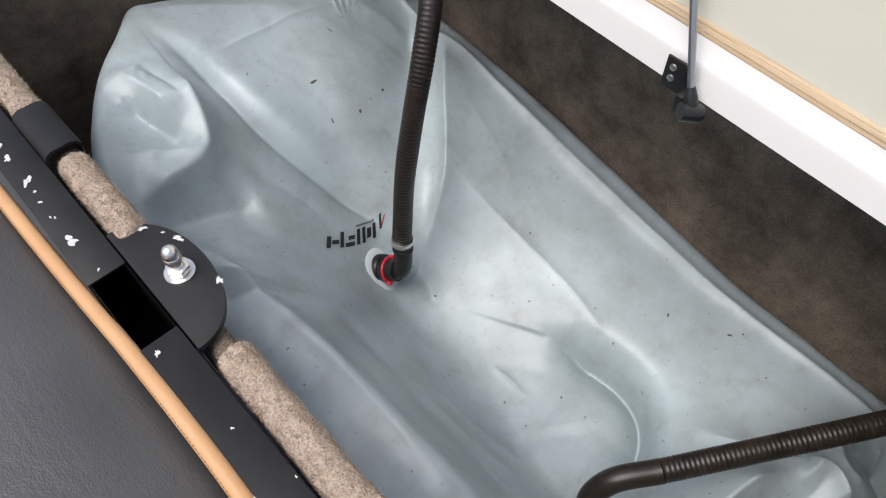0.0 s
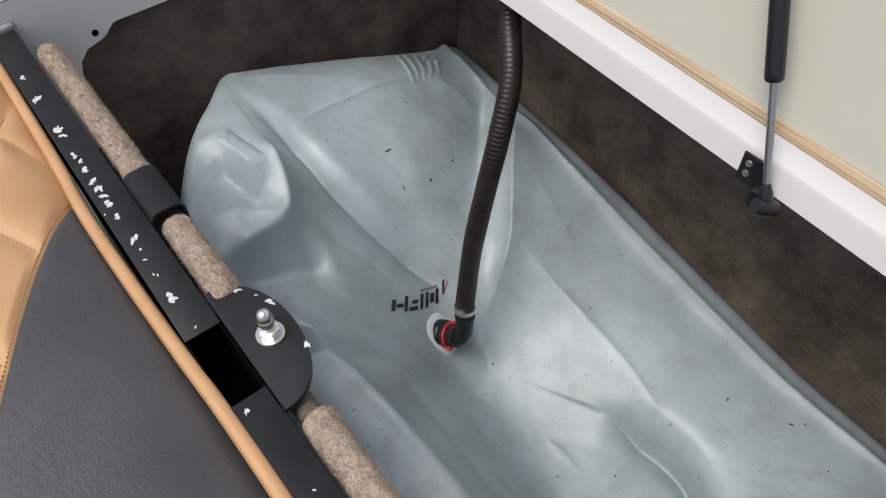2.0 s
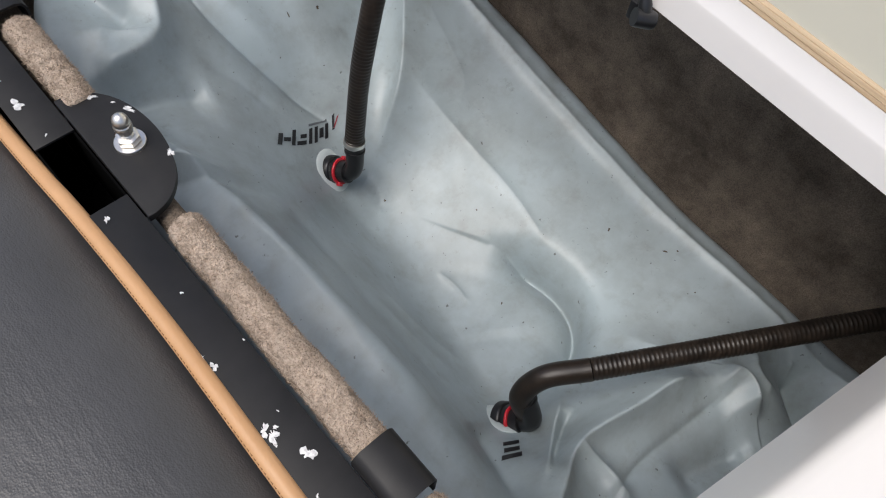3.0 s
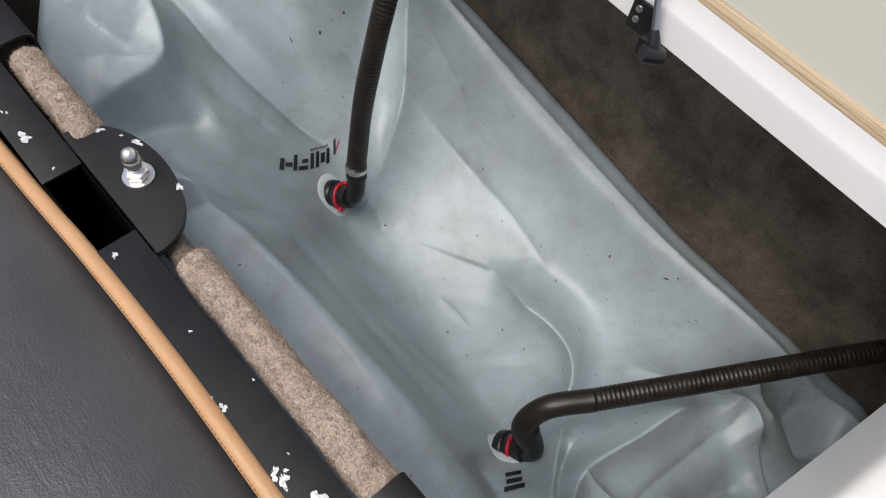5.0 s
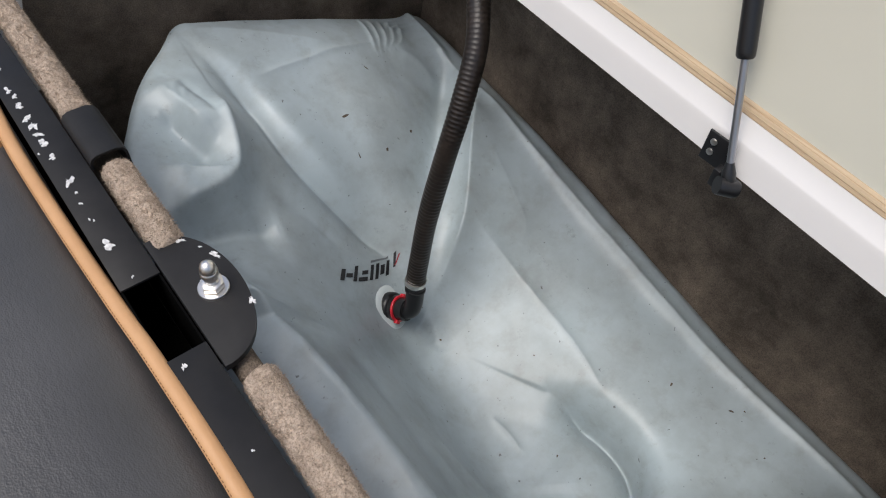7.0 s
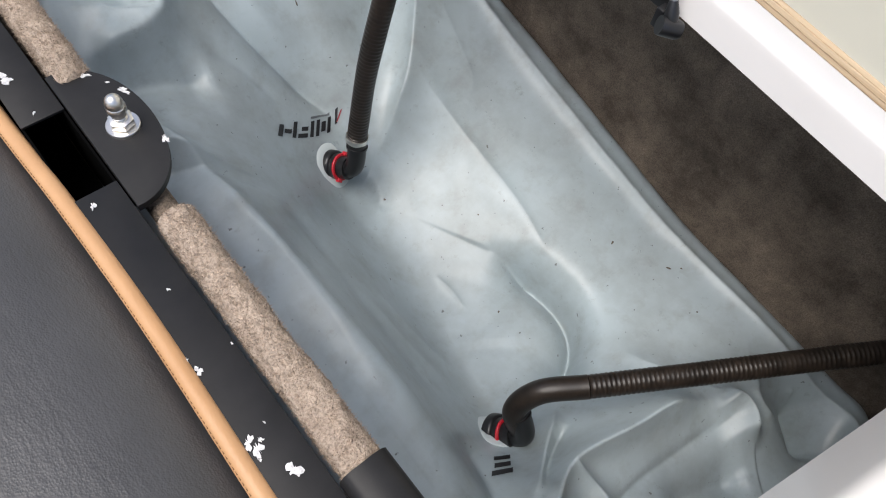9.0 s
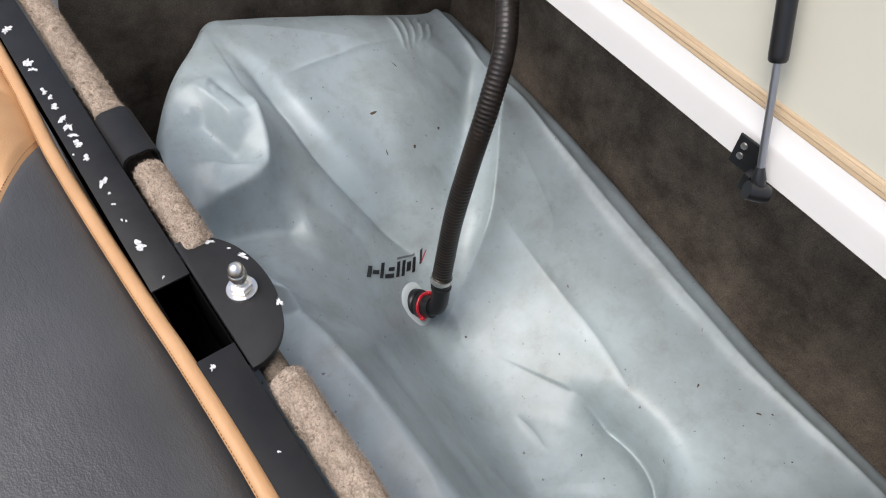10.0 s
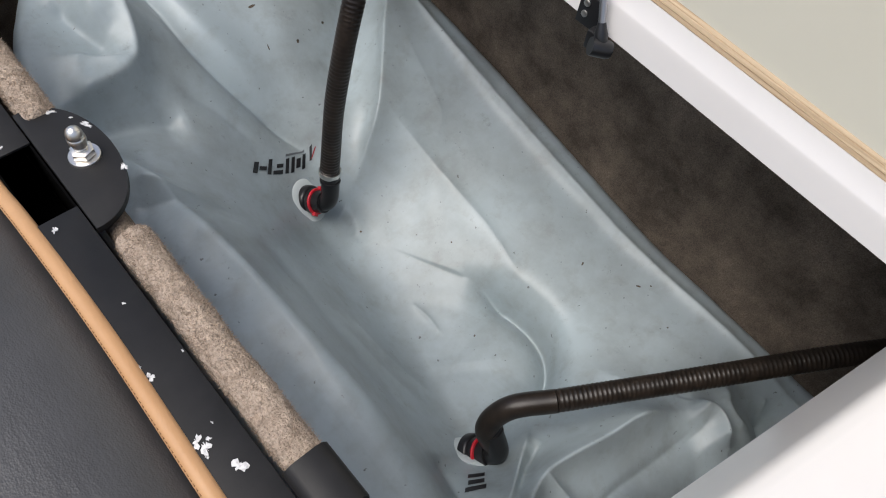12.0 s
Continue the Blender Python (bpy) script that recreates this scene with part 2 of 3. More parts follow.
tagged(wall_side(), "dark brown carpeted hull side of the locker", "wall", kind="structure")
tagged(solid("wall_north", block(0.0, 1.02, END_Y, END_Y + 0.03, FLOOR_Z, 0.02), carpet, smooth=False), "dark brown carpeted end wall of the locker", "wall", kind="structure")
tagged(solid("wall_south", block(0.0, 1.02, NEAR_Y - 0.03, NEAR_Y, FLOOR_Z, 0.02), carpet, smooth=False), "dark brown carpeted end wall below the white rim", "wall", kind="structure")
tagged(solid("wall_west", block(-0.03, -0.004, NEAR_Y - 0.03, END_Y + 0.03, FLOOR_Z, -0.1135), carpet, smooth=False), "dark carpeted bulkhead below the black bar", "wall", kind="structure")


def rim_side():
    prof = [(0.0, 0.0), (0.003, 0.012), (0.007, 0.026), (0.0083, 0.0310), (0.0098, 0.0342), (0.0120, 0.0366), (0.019, 0.0550), (0.030, 0.0570), (0.40, 0.060), (0.40, 0.030), (0.022, 0.026), (0.014, 0.018), (0.009, 0.0)]
    def place(y):
        return lambda u, w: (rim_x(y) + u, y, rim_z(y) + w)
    bm = extrude_profile(prof, place(-0.80), place(0.776))
    return tagged(solid("rim_east", bm, gel), "white gelcoat rim along the locker opening", "rim", kind="structure")


rim_side()


def rim_end():
    outline = [(-0.30, 0.04), (-0.30, -0.26), (0.050, -0.26), (0.058, -0.115), (0.064, -0.094), (0.082, -0.076), (0.114, -0.071), (0.122, -0.066), (0.134, -0.050), (0.142, -0.048), (0.90, -0.048), (0.90, 0.058), (0.20, 0.050), (0.05, 0.038)]
    face = plate(outline, 0.014, Matrix.Translation((0, 0.775, 0)) @ pose(0, 0, 0, 90, 0, 0), 0.002)
    ob = solid("rim_north", face, gel)
    tagged(ob, "white gelcoat end rim with a cut corner", "rim", kind="structure")
    bm = extrude_profile([(0.0, 0.0), (0.004, 0.012), (0.014, 0.018), (0.07, 0.022), (0.10, 0.03), (0.5, 0.06), (0.5, 0.0), (0.02, -0.01)],
                         lambda u, w: (-0.60, 0.7735 + u, 0.030 + w), lambda u, w: (0.95, 0.7735 + u, 0.058 + w))
    part("deck_edge", bm, gel, ob)
    # the hole is a near-black disc, its inner shade put into the colour
    part("drilled_hole", lathe([(0.0055, 0.0), (0.0055, 0.0012), (0.004, 0.0012)], aim((0.104, 0.7745, -0.056), (0, -1, 0)), 20), shadeblack, ob, "small dark drilled hole")
    return ob


rim_end()


def rim_near():
    prof = [(0.0, -0.04), (-0.010, 0.0), (-0.017, 0.030), (-0.020, 0.039), (-0.025, 0.044), (-0.032, 0.046), (-0.080, 0.050), (-0.094, 0.047), (-0.101, 0.038), (-0.104, 0.026), (-0.106, -0.10), (-0.090, -0.10), (-0.014, -0.04)]
    bm = extrude_profile(prof, lambda u, w: (-0.02, -0.4784 + u, w + 0.003), lambda u, w: (0.60, -0.5828 + 1.25 * u, w - 0.024))
    return tagged(solid("rim_south", bm, gel), "white gelcoat rim across the end of the locker", "rim", kind="structure")


rim_near()


def lid():
    base = thing("locker_lid", "raised locker lid, cream underside with a bare plywood edge", "lid", (0.62, 0.0, 0.06))
    def at(u, w, y):
        return (rim_x(y) + 0.0192 + u, y, rim_z(y) + 0.0556 + w)
    y0, y1 = -0.85, 0.95
    layers = [(0.000, 0.000, 0.0020, 0.0040), (0.0016, 0.0042, 0.0040, 0.0085), (0.0048, 0.0088, 0.0075, 0.0120)]
    for a, b, c, d in layers:
        prof = [(a, b), (a + 0.001, b), (c, d), (c + 0.03, d), (c + 0.03, b)]
        part("plywood_layer", extrude_profile(prof, lambda u, w: at(u, w, y0), lambda u, w: at(u, w, y1), 1), ply, base)
    prof = [(0.0082, 0.0122), (0.010, 0.018), (0.16, 0.85), (0.19, 0.85), (0.05, 0.0122)]
    part("panel", extrude_profile(prof, lambda u, w: at(u, w, y0), lambda u, w: at(u, w, y1), 1), cream, base, "smooth cream painted underside")
    return base


lid()


def gas_strut():
    foot, way = Vector((0.529, -0.155, 0.025)), Vector((0.025, 0.049, 0.113)).normalized()
    base = thing("gas_strut", "black gas strut with steel rod holding up the lid", "gas strut", foot)
    part("rod", lathe([(0.0040, 0.0), (0.0040, 0.20)], aim(foot, way), 20), rodsteel, base, "dull steel rod")
    part("cylinder", lathe([(0.004, 0.126), (0.0080, 0.1265), (0.0096, 0.129), (0.0098, 0.134), (0.0098, 0.50), (0.008, 0.505)], aim(foot, way), 28), plastic, base, "black painted tube")
    part("end_fitting", lathe([(0.006, -0.012), (0.0075, -0.010), (0.0075, 0.006), (0.0055, 0.014), (0.0045, 0.018)], aim(foot, way), 20), plastic, base)
    part("ball_stud", lathe([(0.010, -0.012), (0.0105, -0.008), (0.0105, 0.008), (0.009, 0.012)], aim(foot - way * 0.010, (0.7, -0.6, -0.2)), 20), plastic, base)
    t = Matrix.Translation((rim_x(-0.125) - 0.0005, -0.125, 0.036)) @ pose(0, 0, 0, 0, -87, 0)
    bracket = part("bracket", plate([(-0.020, -0.016), (0.018, -0.016), (0.018, 0.016), (-0.020, 0.016)], 0.003, Matrix.Translation((-0.003, 0, 0)) @ t, 0.0006), plastic, base, "black steel mounting plate")
    for dz, dy in ((0.008, 0.006), (-0.006, 0.006)):
        part("screw", lathe([(0.0042, 0.0), (0.0038, 0.0018), (0.0015, 0.0024)], aim((rim_x(-0.125) - 0.0035, -0.125 + dy, 0.036 + dz), (-1, 0, 0)), 16), steel, bracket, "small steel screw")
    part("arm", block(rim_x(-0.14) - 0.016, rim_x(-0.14) + 0.002, -0.146, -0.136, 0.002, 0.026, 0.002), plastic, bracket)
    return base


gas_strut()


# ---- the black bar and its carpet rolls ----
def hinge_bar():
    base = thing("seat_bar", "black painted steel bar with white paint chips", "metal bar", (-0.02, 0.0, -0.04))
    x0, x1, ya, yb = -0.040, -0.001, -0.85, 0.765
    part("top_near", block(x0, x1, ya, 0.0, -0.003, 0.0, 0.0007), paint, base)
    part("top_far", block(x0, x1, 0.0935, yb, -0.003, 0.0, 0.0007), paint, base)
    # walls under the slot carry its shade as near-black colour
    part("outer_side", block(x0, x0 + 0.002, ya, yb, -0.11, -0.0032), shadeblack, base)
    part("inner_side", block(x1 - 0.002, x1, ya, yb, -0.11, -0.0032), shadeblack, base)
    part("bottom", block(x0 + 0.0022, x1 - 0.0022, ya, yb, -0.113, -0.11), shadeblack, base)
    part("end_cap", block(-0.046, 0.004, 0.7655, 0.835, -0.05, 0.010, 0.007, 3), brushed, base, "bare cast metal end fitting")
    part("cap_screw", lathe([(0.006, 0.0), (0.006, 0.004), (0.003, 0.0042), (0.0028, 0.002)], aim((-0.034, 0.772, 0.0102), (0, 0, 1)), 16), steel, base)
    n = 40
    arc = [(0.0585 * math.sin(math.pi * i / n) ** 0.85, 0.05 + 0.0845 * math.cos(math.pi * i / n)) for i in range(n + 1)]
    arc = [(max(0.0005, x), y) for x, y in arc]
    tab = part("round_tab", plate(arc, 0.007, Matrix.Translation((0.0, 0.0, 0.001)), 0.0008), paint, base, "half-round black steel tab")
    # added near-black slab that stands for the shade in the gap under the tab
    part("tab_gap_shade", plate([(x * 0.75, 0.05 + (y - 0.05) * 0.75) for x, y in arc], 0.02, Matrix.Translation((0.0, 0.0, -0.0065))), shadeblack, tab)
    return base


bar = hinge_bar()


def paint_chip(x, y, size, seed, stretch=1.6, turn=0.0, parent=None):
    rnd = random.Random(seed)
    pts = []
    n = 22
    for i in range(n):
        a = math.tau * i / n
        r = size * (rnd.uniform(0.45, 1.2) + 0.35 * math.sin(2 * a + seed) + 0.2 * math.sin(3 * a + 2 * seed))
        px, py = r * math.cos(a), r * stretch * math.sin(a)
        pts.append((px * math.cos(turn) - py * math.sin(turn), px * math.sin(turn) + py * math.cos(turn)))
    return part("paint_chip", plate(pts, 0.0006, Matrix.Translation((x, y, 0.0006))), bare, parent or bar, "bare white patch of chipped paint")


FAR_CHIPS = [(-0.029, 0.637, 4), (-0.029, 0.576, 6), (-0.028, 0.495, 6), (-0.027, 0.480, 4), (-0.029, 0.433, 5), (-0.027, 0.418, 4), (-0.028, 0.400, 5), (-0.028, 0.375, 5), (-0.027, 0.358, 5),
         (-0.027, 0.342, 4), (-0.027, 0.326, 6), (-0.027, 0.300, 5), (-0.037, 0.312, 2), (-0.026, 0.255, 5), (-0.026, 0.236, 2), (-0.028, 0.219, 2), (-0.029, 0.194, 2), (-0.026, 0.190, 2),
         (-0.027, 0.153, 7), (-0.024, 0.103, 2)]
NEAR_CHIPS = [(-0.028, -0.013, 3), (-0.018, -0.115, 1.5), (-0.037, -0.174, 3), (-0.034, -0.187, 4), (-0.003, -0.183, 1.5), (-0.034, -0.255, 4),
         (-0.031, -0.263, 4), (-0.026, -0.258, 2), (-0.017, -0.249, 1.2), (-0.034, -0.270, 2), (-0.019, -0.290, 6.5), (-0.033, -0.320, 2), (-0.029, -0.337, 2.5), (-0.037, -0.336, 2), (-0.034, -0.343, 2)]
for k, (cx, cy, cs) in enumerate(FAR_CHIPS + NEAR_CHIPS):
    paint_chip(cx, cy, cs * (0.00085 if cs > 3 else 0.00065), k, 1.5 + 0.5 * math.sin(k), 0.4 * math.cos(k * 2.1))
for k, (cx, cy, cs, ct) in enumerate([(0.028, 0.119, 4.5, 1.1), (0.050, 0.083, 4.0, 0.55), (0.0525, 0.014, 4.0, -0.25), (0.043, 0.099, 1.5, 0.7)]):
    ch = paint_chip(cx, cy, cs * 0.0006, 50 + k, 2.6, ct)
    ch.location.z += 0.0009


def tip_bolt():
    at = (0.031, 0.047, 0.0)
    base = thing("dome_nut_bolt", "polished steel bolt with washer, hex nut and domed nut", "bolt", at)
    up = Matrix.Translation(at)
    part("washer", lathe([(0.0147, 0.001), (0.0147, 0.0034), (0.0142, 0.0039), (0.006, 0.0039)], up, 40), steel, base)
    part("hex_nut", lathe([(0.0088, 0.004), (0.0112, 0.0052), (0.0112, 0.0115), (0.0092, 0.0130), (0.006, 0.0130)], up @ pose(0, 0, 0, 0, 0, 20), 6), steel, base)
    part("shaft", lathe([(0.0066, 0.012), (0.0066, 0.0155), (0.0060, 0.016), (0.0066, 0.0165), (0.0066, 0.024)], up, 28), steel, base)
    part("dome_nut", lathe([(0.0062, 0.0215), (0.0084, 0.0225), (0.0084, 0.0275), (0.0076, 0.0285), (0.0079, 0.0295), (0.0076, 0.033), (0.0064, 0.0365), (0.0042, 0.0390), (0.0012, 0.0402)], up, 28), steel, base)
    return base


tip_bolt()

ROLLS = [(0.352, 0.690), (0.118, 0.256), (-0.322, -0.052), (-0.84, -0.374)]


def carpet_roll(y0, y1, seed):
    rnd = random.Random(seed)
    cx, cz, rad = 0.021, -0.008, 0.0165
    base = thing("carpet_roll", "round pad wrapped in worn beige pile carpet", "carpet pad", (cx, (y0 + y1) / 2, cz), group="carpet rolls along the bar")
    ny, ns = int((y1 - y0) / 0.0035), 40
    verts, faces = [], []
    for j in range(ny + 1):
        y = y0 + (y1 - y0) * j / ny
        end = min(y - y0, y1 - y)
        shrink = 1.0 if end > 0.008 else math.sqrt(max(0.02, 1 - (1 - end / 0.008) ** 2)) * 0.35 + 0.65
        for i in range(ns):
            a = math.tau * i / ns
            n = noise.fractal(Vector((math.cos(a) * 3 + seed, y * 120, math.sin(a) * 3)), 1.0, 2.0, 3)
            lump = noise.noise(Vector((seed * 3.1, y * 22, math.cos(a)))) * 0.0016
            r = (rad + lump + n * 0.0022 - 0.0016 * max(0.0, noise.noise(Vector((seed + 9.0, y * 75, math.sin(a) * 2))))) * shrink
            verts.append((cx + r * math.cos(a), y, cz + r * math.sin(a)))
    for j in range(ny):
        for i in range(ns):
            k = (i + 1) % ns
            faces.append((j * ns + i, j * ns + k, (j + 1) * ns + k, (j + 1) * ns + i))
    faces.append(tuple(range(ns))[::-1])
    faces.append(tuple(ny * ns + i for i in range(ns)))
    rel(mesh_of("pad", verts, faces, pile), base)
    verts, faces = [], []
    for k in range(int((y1 - y0) * 42000)):
        y, a = rnd.uniform(y0, y1), rnd.uniform(-0.9, math.pi + 0.6)
        r = rad - 0.0008 + noise.noise(Vector((seed * 3.1, y * 22, math.cos(a)))) * 0.0016
        end = min(y - y0, y1 - y)
        if end < 0.006:
            r *= 0.8 + 0.2 * end / 0.006
        out = Vector((math.cos(a), 0, math.sin(a)))
        root = Vector((cx, y, cz)) + out * r
        tip = root + out * rnd.uniform(0.0012, 0.0034) + Vector((rnd.gauss(0, 0.0011), rnd.gauss(0, 0.0013), rnd.gauss(0, 0.0011)))
        side = Vector((rnd.gauss(0, 1), rnd.gauss(0, 1), rnd.gauss(0, 1))).normalized() * 0.00042
        n = len(verts)
        verts += [tuple(root - side), tuple(root + side), tuple(tip)]
        faces.append((n, n + 1, n + 2))
    tagged(rel(mesh_of("carpet_nap", verts, faces, pile, False), base), "short beige carpet nap", kind="stuff")
    return base


for k, (a, b) in enumerate(ROLLS):
    carpet_roll(a, b, k + 1)


# added length of roll under the tab; dark wall carpet stands for its shade
def shaded_roll():
    base = thing("shaded_roll", "carpet roll running on under the tab, in a darker carpet for its shade", "core", (0.02, 0.04, -0.024))
    part("core", lathe([(0.010, -0.075), (0.0125, -0.070), (0.0125, 0.105), (0.010, 0.110)], aim((0.020, 0.03, -0.026), (0, 1, 0)), 20), carpet, base)
    return base


shaded_roll()


def roll_clip(y0, y1):
    base = thing("roll_clip", "black painted steel saddle clip over the carpet roll", "clip", (0.02, (y0 + y1) / 2, 0.0), group="clips over the carpet roll")
    prof = [(0.0, -0.004), (0.0, 0.004), (0.003, 0.0095), (0.009, 0.0125), (0.030, 0.0125), (0.037, 0.0095), (0.0405, 0.003), (0.041, -0.030), (0.0385, -0.030), (0.038, 0.002), (0.035, 0.0075), (0.029, 0.0100), (0.010, 0.0100), (0.005, 0.0075), (0.003, 0.003), (0.003, -0.004)]
    part("saddle", extrude_profile(prof, lambda u, w: (u, y0, w), lambda u, w: (u, y1, w)), paint, base)
    return base


roll_clip(0.262, 0.345)
roll_clip(-0.370, -0.318)


# ---- the seat cushion ----
PIPE = ((-0.85, -0.053), (-0.50, -0.049), (-0.327, -0.0475), (-0.138, -0.0435), (0.0, -0.0455), (0.09, -0.0495), (0.22, -0.054), (0.34, -0.056), (0.45, -0.052), (0.60, -0.050), (0.78, -0.048))


def ease(u):
    u = min(1.0, max(0.0, u))
    return u * u * (3 - 2 * u)


def along(knots, v):
    """A smooth line through a few (position, value) knots."""
    if v <= knots[0][0]:
        return knots[0][1]
    for (a, p), (b, q) in zip(knots, knots[1:]):
        if v <= b:
            return p + (q - p) * ease((v - a) / (b - a)) * 0.5 + (q - p) * 0.5 * (v - a) / (b - a)
    return knots[-1][1]


def seam_y(x):
    """Where the tan and the charcoal vinyl meet."""
    d = max(0.0, -0.055 - x)
    return max(-0.86, 0.378 - 1.55 * d - 1.6 * d * d)


def cushion_z(x, y):
    d = along(PIPE, y) - x
    return -0.020 + 0.048 * (1 - math.exp(-max(0.0, d) / 0.045)) - 0.05 * max(0.0, d - 0.15) ** 1.3 + 0.002 * noise.noise(Vector((x * 9, y * 7, 0)))


def quilt(x, y):
    s = (x + 0.095) / 0.135 + (y - 0.53) / 0.28
    t = -(x + 0.095) / 0.135 + (y - 0.53) / 0.28
    d = min(abs(s - round(s)), abs(t - round(t)))
    return 0.011 * (1 - math.exp(-(d / 0.13) ** 1.2)) - 0.006


def seat_cushion():
    base = thing("seat_cushion", "boat seat cushion, charcoal vinyl with a tan quilted panel", "cushion", (-0.4, 0.0, -0.1))
    def grey(u, v):
        y = -0.9 + v * 1.3
        x = along(PIPE, y) - 0.004 - u * u * 0.85 if u else along(PIPE, y) - 0.004
        if y > seam_y(x):
            y = seam_y(x)
        return (x, y, cushion_z(x, y) - 0.003 * math.exp(-(seam_y(x) - y) / 0.006))
    v, f = sheet(150, 220, grey)
    rel(mesh_of("charcoal_panel", v, f, vinyl), base)
    def tanp(u, v):
        x = -0.052 - u * 0.85
        lo = seam_y(x)
        y = lo + (0.80 - lo) * v
        x = min(x, along(PIPE, y) - 0.003)
        fade = ease((y - lo) / 0.02) * ease((along(PIPE, y) - x) / 0.03)
        return (x, y, cushion_z(x, y) + quilt(x, y) * fade - 0.003 * math.exp(-(y - lo) / 0.006))
    v, f = sheet(300, 300, tanp)
    q = rel(mesh_of("tan_panel", v, f, tan), base)
    tagged(q, "tan vinyl panel quilted in diamonds")
    def seams():
        verts, faces = [], []
        def stitch(p, way):
            side = Vector((-way.y, way.x, 0)) * 0.0007
            n = len(verts)
            for s in (-0.0016, 0.0016):
                for o in (-1, 1):
                    c = p + way * s + side * o
                    verts.append((c.x, c.y, c.z + 0.0005))
            verts.append(tuple(p + Vector((0, 0, 0.0011))))
            faces.extend([(n, n + 1, n + 4), (n + 1, n + 3, n + 4), (n + 3, n + 2, n + 4), (n + 2, n, n + 4)])
        for fam in (1, -1):
            for k in range(-8, 9):
                y = 0.0
                while y < 0.78:
                    x = -0.095 + fam * 0.135 * (k - (y - 0.53) / 0.28)
                    if -0.5 < x < along(PIPE, y) - 0.012 and y > seam_y(x) + 0.008:
                        way = Vector((-fam * 0.135 / 0.28, 1, 0)).normalized()
                        stitch(Vector((x, y, cushion_z(x, y) - 0.006)), way)
                    y += 0.0042
        x = -0.06
        while x > -0.5:
            y = seam_y(x) + 0.006
            stitch(Vector((x, y, cushion_z(x, y) - 0.0012)), Vector((1, 1.6, 0)).normalized())
            x -= 0.0024
        return verts, faces
    v, f = seams()
    tagged(rel(mesh_of("stitching", v, f, thread, False), base), "rows of brown stitching", kind="stuff")
    knots = [(x + 0.0010, y, -0.009 + 0.006 * ease((0.15 - y) / 0.2)) for y, x in PIPE]
    p = part("piping", tube(knots, 0.0080, 0.006, 16, squash=0.9), tan, base, "rounded tan vinyl piping")
    verts, faces = [], []
    pts = curve_points([(x - 0.0068, y, -0.0052 + 0.006 * ease((0.15 - y) / 0.2)) for y, x in PIPE], 0.0045)
    for a, b in zip(pts, pts[1:]):
        m = a + (b - a) * 0.3
        n = len(verts)
        verts += [(a.x + 0.0006, a.y, a.z), (a.x + 0.0016, a.y, a.z + 0.0008), (a.x + 0.0011 + (b.x - a.x) * 0.7, a.y + (b.y - a.y) * 0.7, a.z + 0.0010)]
        faces.append((n, n + 1, n + 2))
    rel(mesh_of("stitches", verts, faces, thread, False), p)
    part("core", block(-0.90, -0.052, -0.9, 0.80, -0.30, -0.085, 0.02), vinyl, base)
    return base


seat_cushion()
bolster = solid("tan_bolster", block(0.0, 0.55, -0.95, -0.62, -0.25, -0.02, 0.04, 4), tan)
bolster.matrix_world = pose(0, 0, 0, 0, 0, -10)
tagged(bolster, "tan vinyl seat bolster beyond the white rim", "bolster")


# ---- the ballast bag ----
LEFT = ((-0.66, -0.40), (-0.2, -0.37), (0.1, -0.345), (0.3, -0.33), (0.42, -0.295), (0.55, -0.225), (0.78, -0.222))
TROUGH = ((-0.66, -0.52), (-0.50, -0.50), (-0.42, -0.53), (-0.33, -0.615), (-0.2, -0.665), (-0.05, -0.685), (0.2, -0.645), (0.33, -0.53), (0.5, -0.375), (0.78, -0.288))
RIGHT = ((-0.66, -0.61), (-0.2, -0.585), (0.1, -0.52), (0.3, -0.475), (0.55, -0.43), (0.78, -0.40))
MIDDLE = ((-0.66, 0.30), (-0.3, 0.33), (0.0, 0.40), (0.3, 0.42), (0.55, 0.50), (0.78, 0.52))
BAG_LEFT = ((-0.66, 0.02), (0.42, 0.03), (0.54, 0.07), (0.68, 0.17), (0.79, 0.29))
BAG_RIGHT, BAG_FAR, BAG_NEAR = 0.848, 0.785, -0.70


def smooth_step(u):
    u = np.clip(u, 0.0, 1.0)
    return u * u * (3 - 2 * u)


def line_np(knots, v):
    """Soft interpolation of knots for an array."""
    p, q = np.array([k[0] for k in knots]), np.array([k[1] for k in knots])
    return sum(np.interp(v + o, p, q) for o in (-0.06, -0.04, -0.02, 0.0, 0.02, 0.04, 0.06)) / 7


def bag_base(x, y):
    m, low = line_np(MIDDLE, y), line_np(TROUGH, y)
    ul = np.clip((m - x) / (m - 0.12), 0, 1.4)
    left = low + (line_np(LEFT, y) - low) * (0.85 * smooth_step(ul / 0.9) + 0.15 * ul * ul)
    ur = np.clip((x - m) / (0.82 - m), 0, 1.2)
    steep = 1.92 * (np.hypot(ur, 0.20) - 0.20)
    flat = 0.64 + 0.36 * (ur - 0.5) / 0.5
    right = low + (line_np(RIGHT, y) - low) * (0.5 * (steep + flat) - 0.5 * np.hypot(steep - flat, 0.014))
    z = np.where(x < m, left, right)
    far = np.interp(x, (0.05, 0.12, 0.30, 0.52, 0.79, 0.84), (-0.24, -0.20, -0.226, -0.298, -0.397, -0.412))
    return z + (far - z) * smooth_step((y - 0.58) / 0.20)


FOLDS = []


def fold(line, height, wide_left, wide_right, soft):
    """A fold along a line in plan, with its width to the left and the right of its way and its softness."""
    FOLDS.append((line, height, wide_left, wide_right, soft))


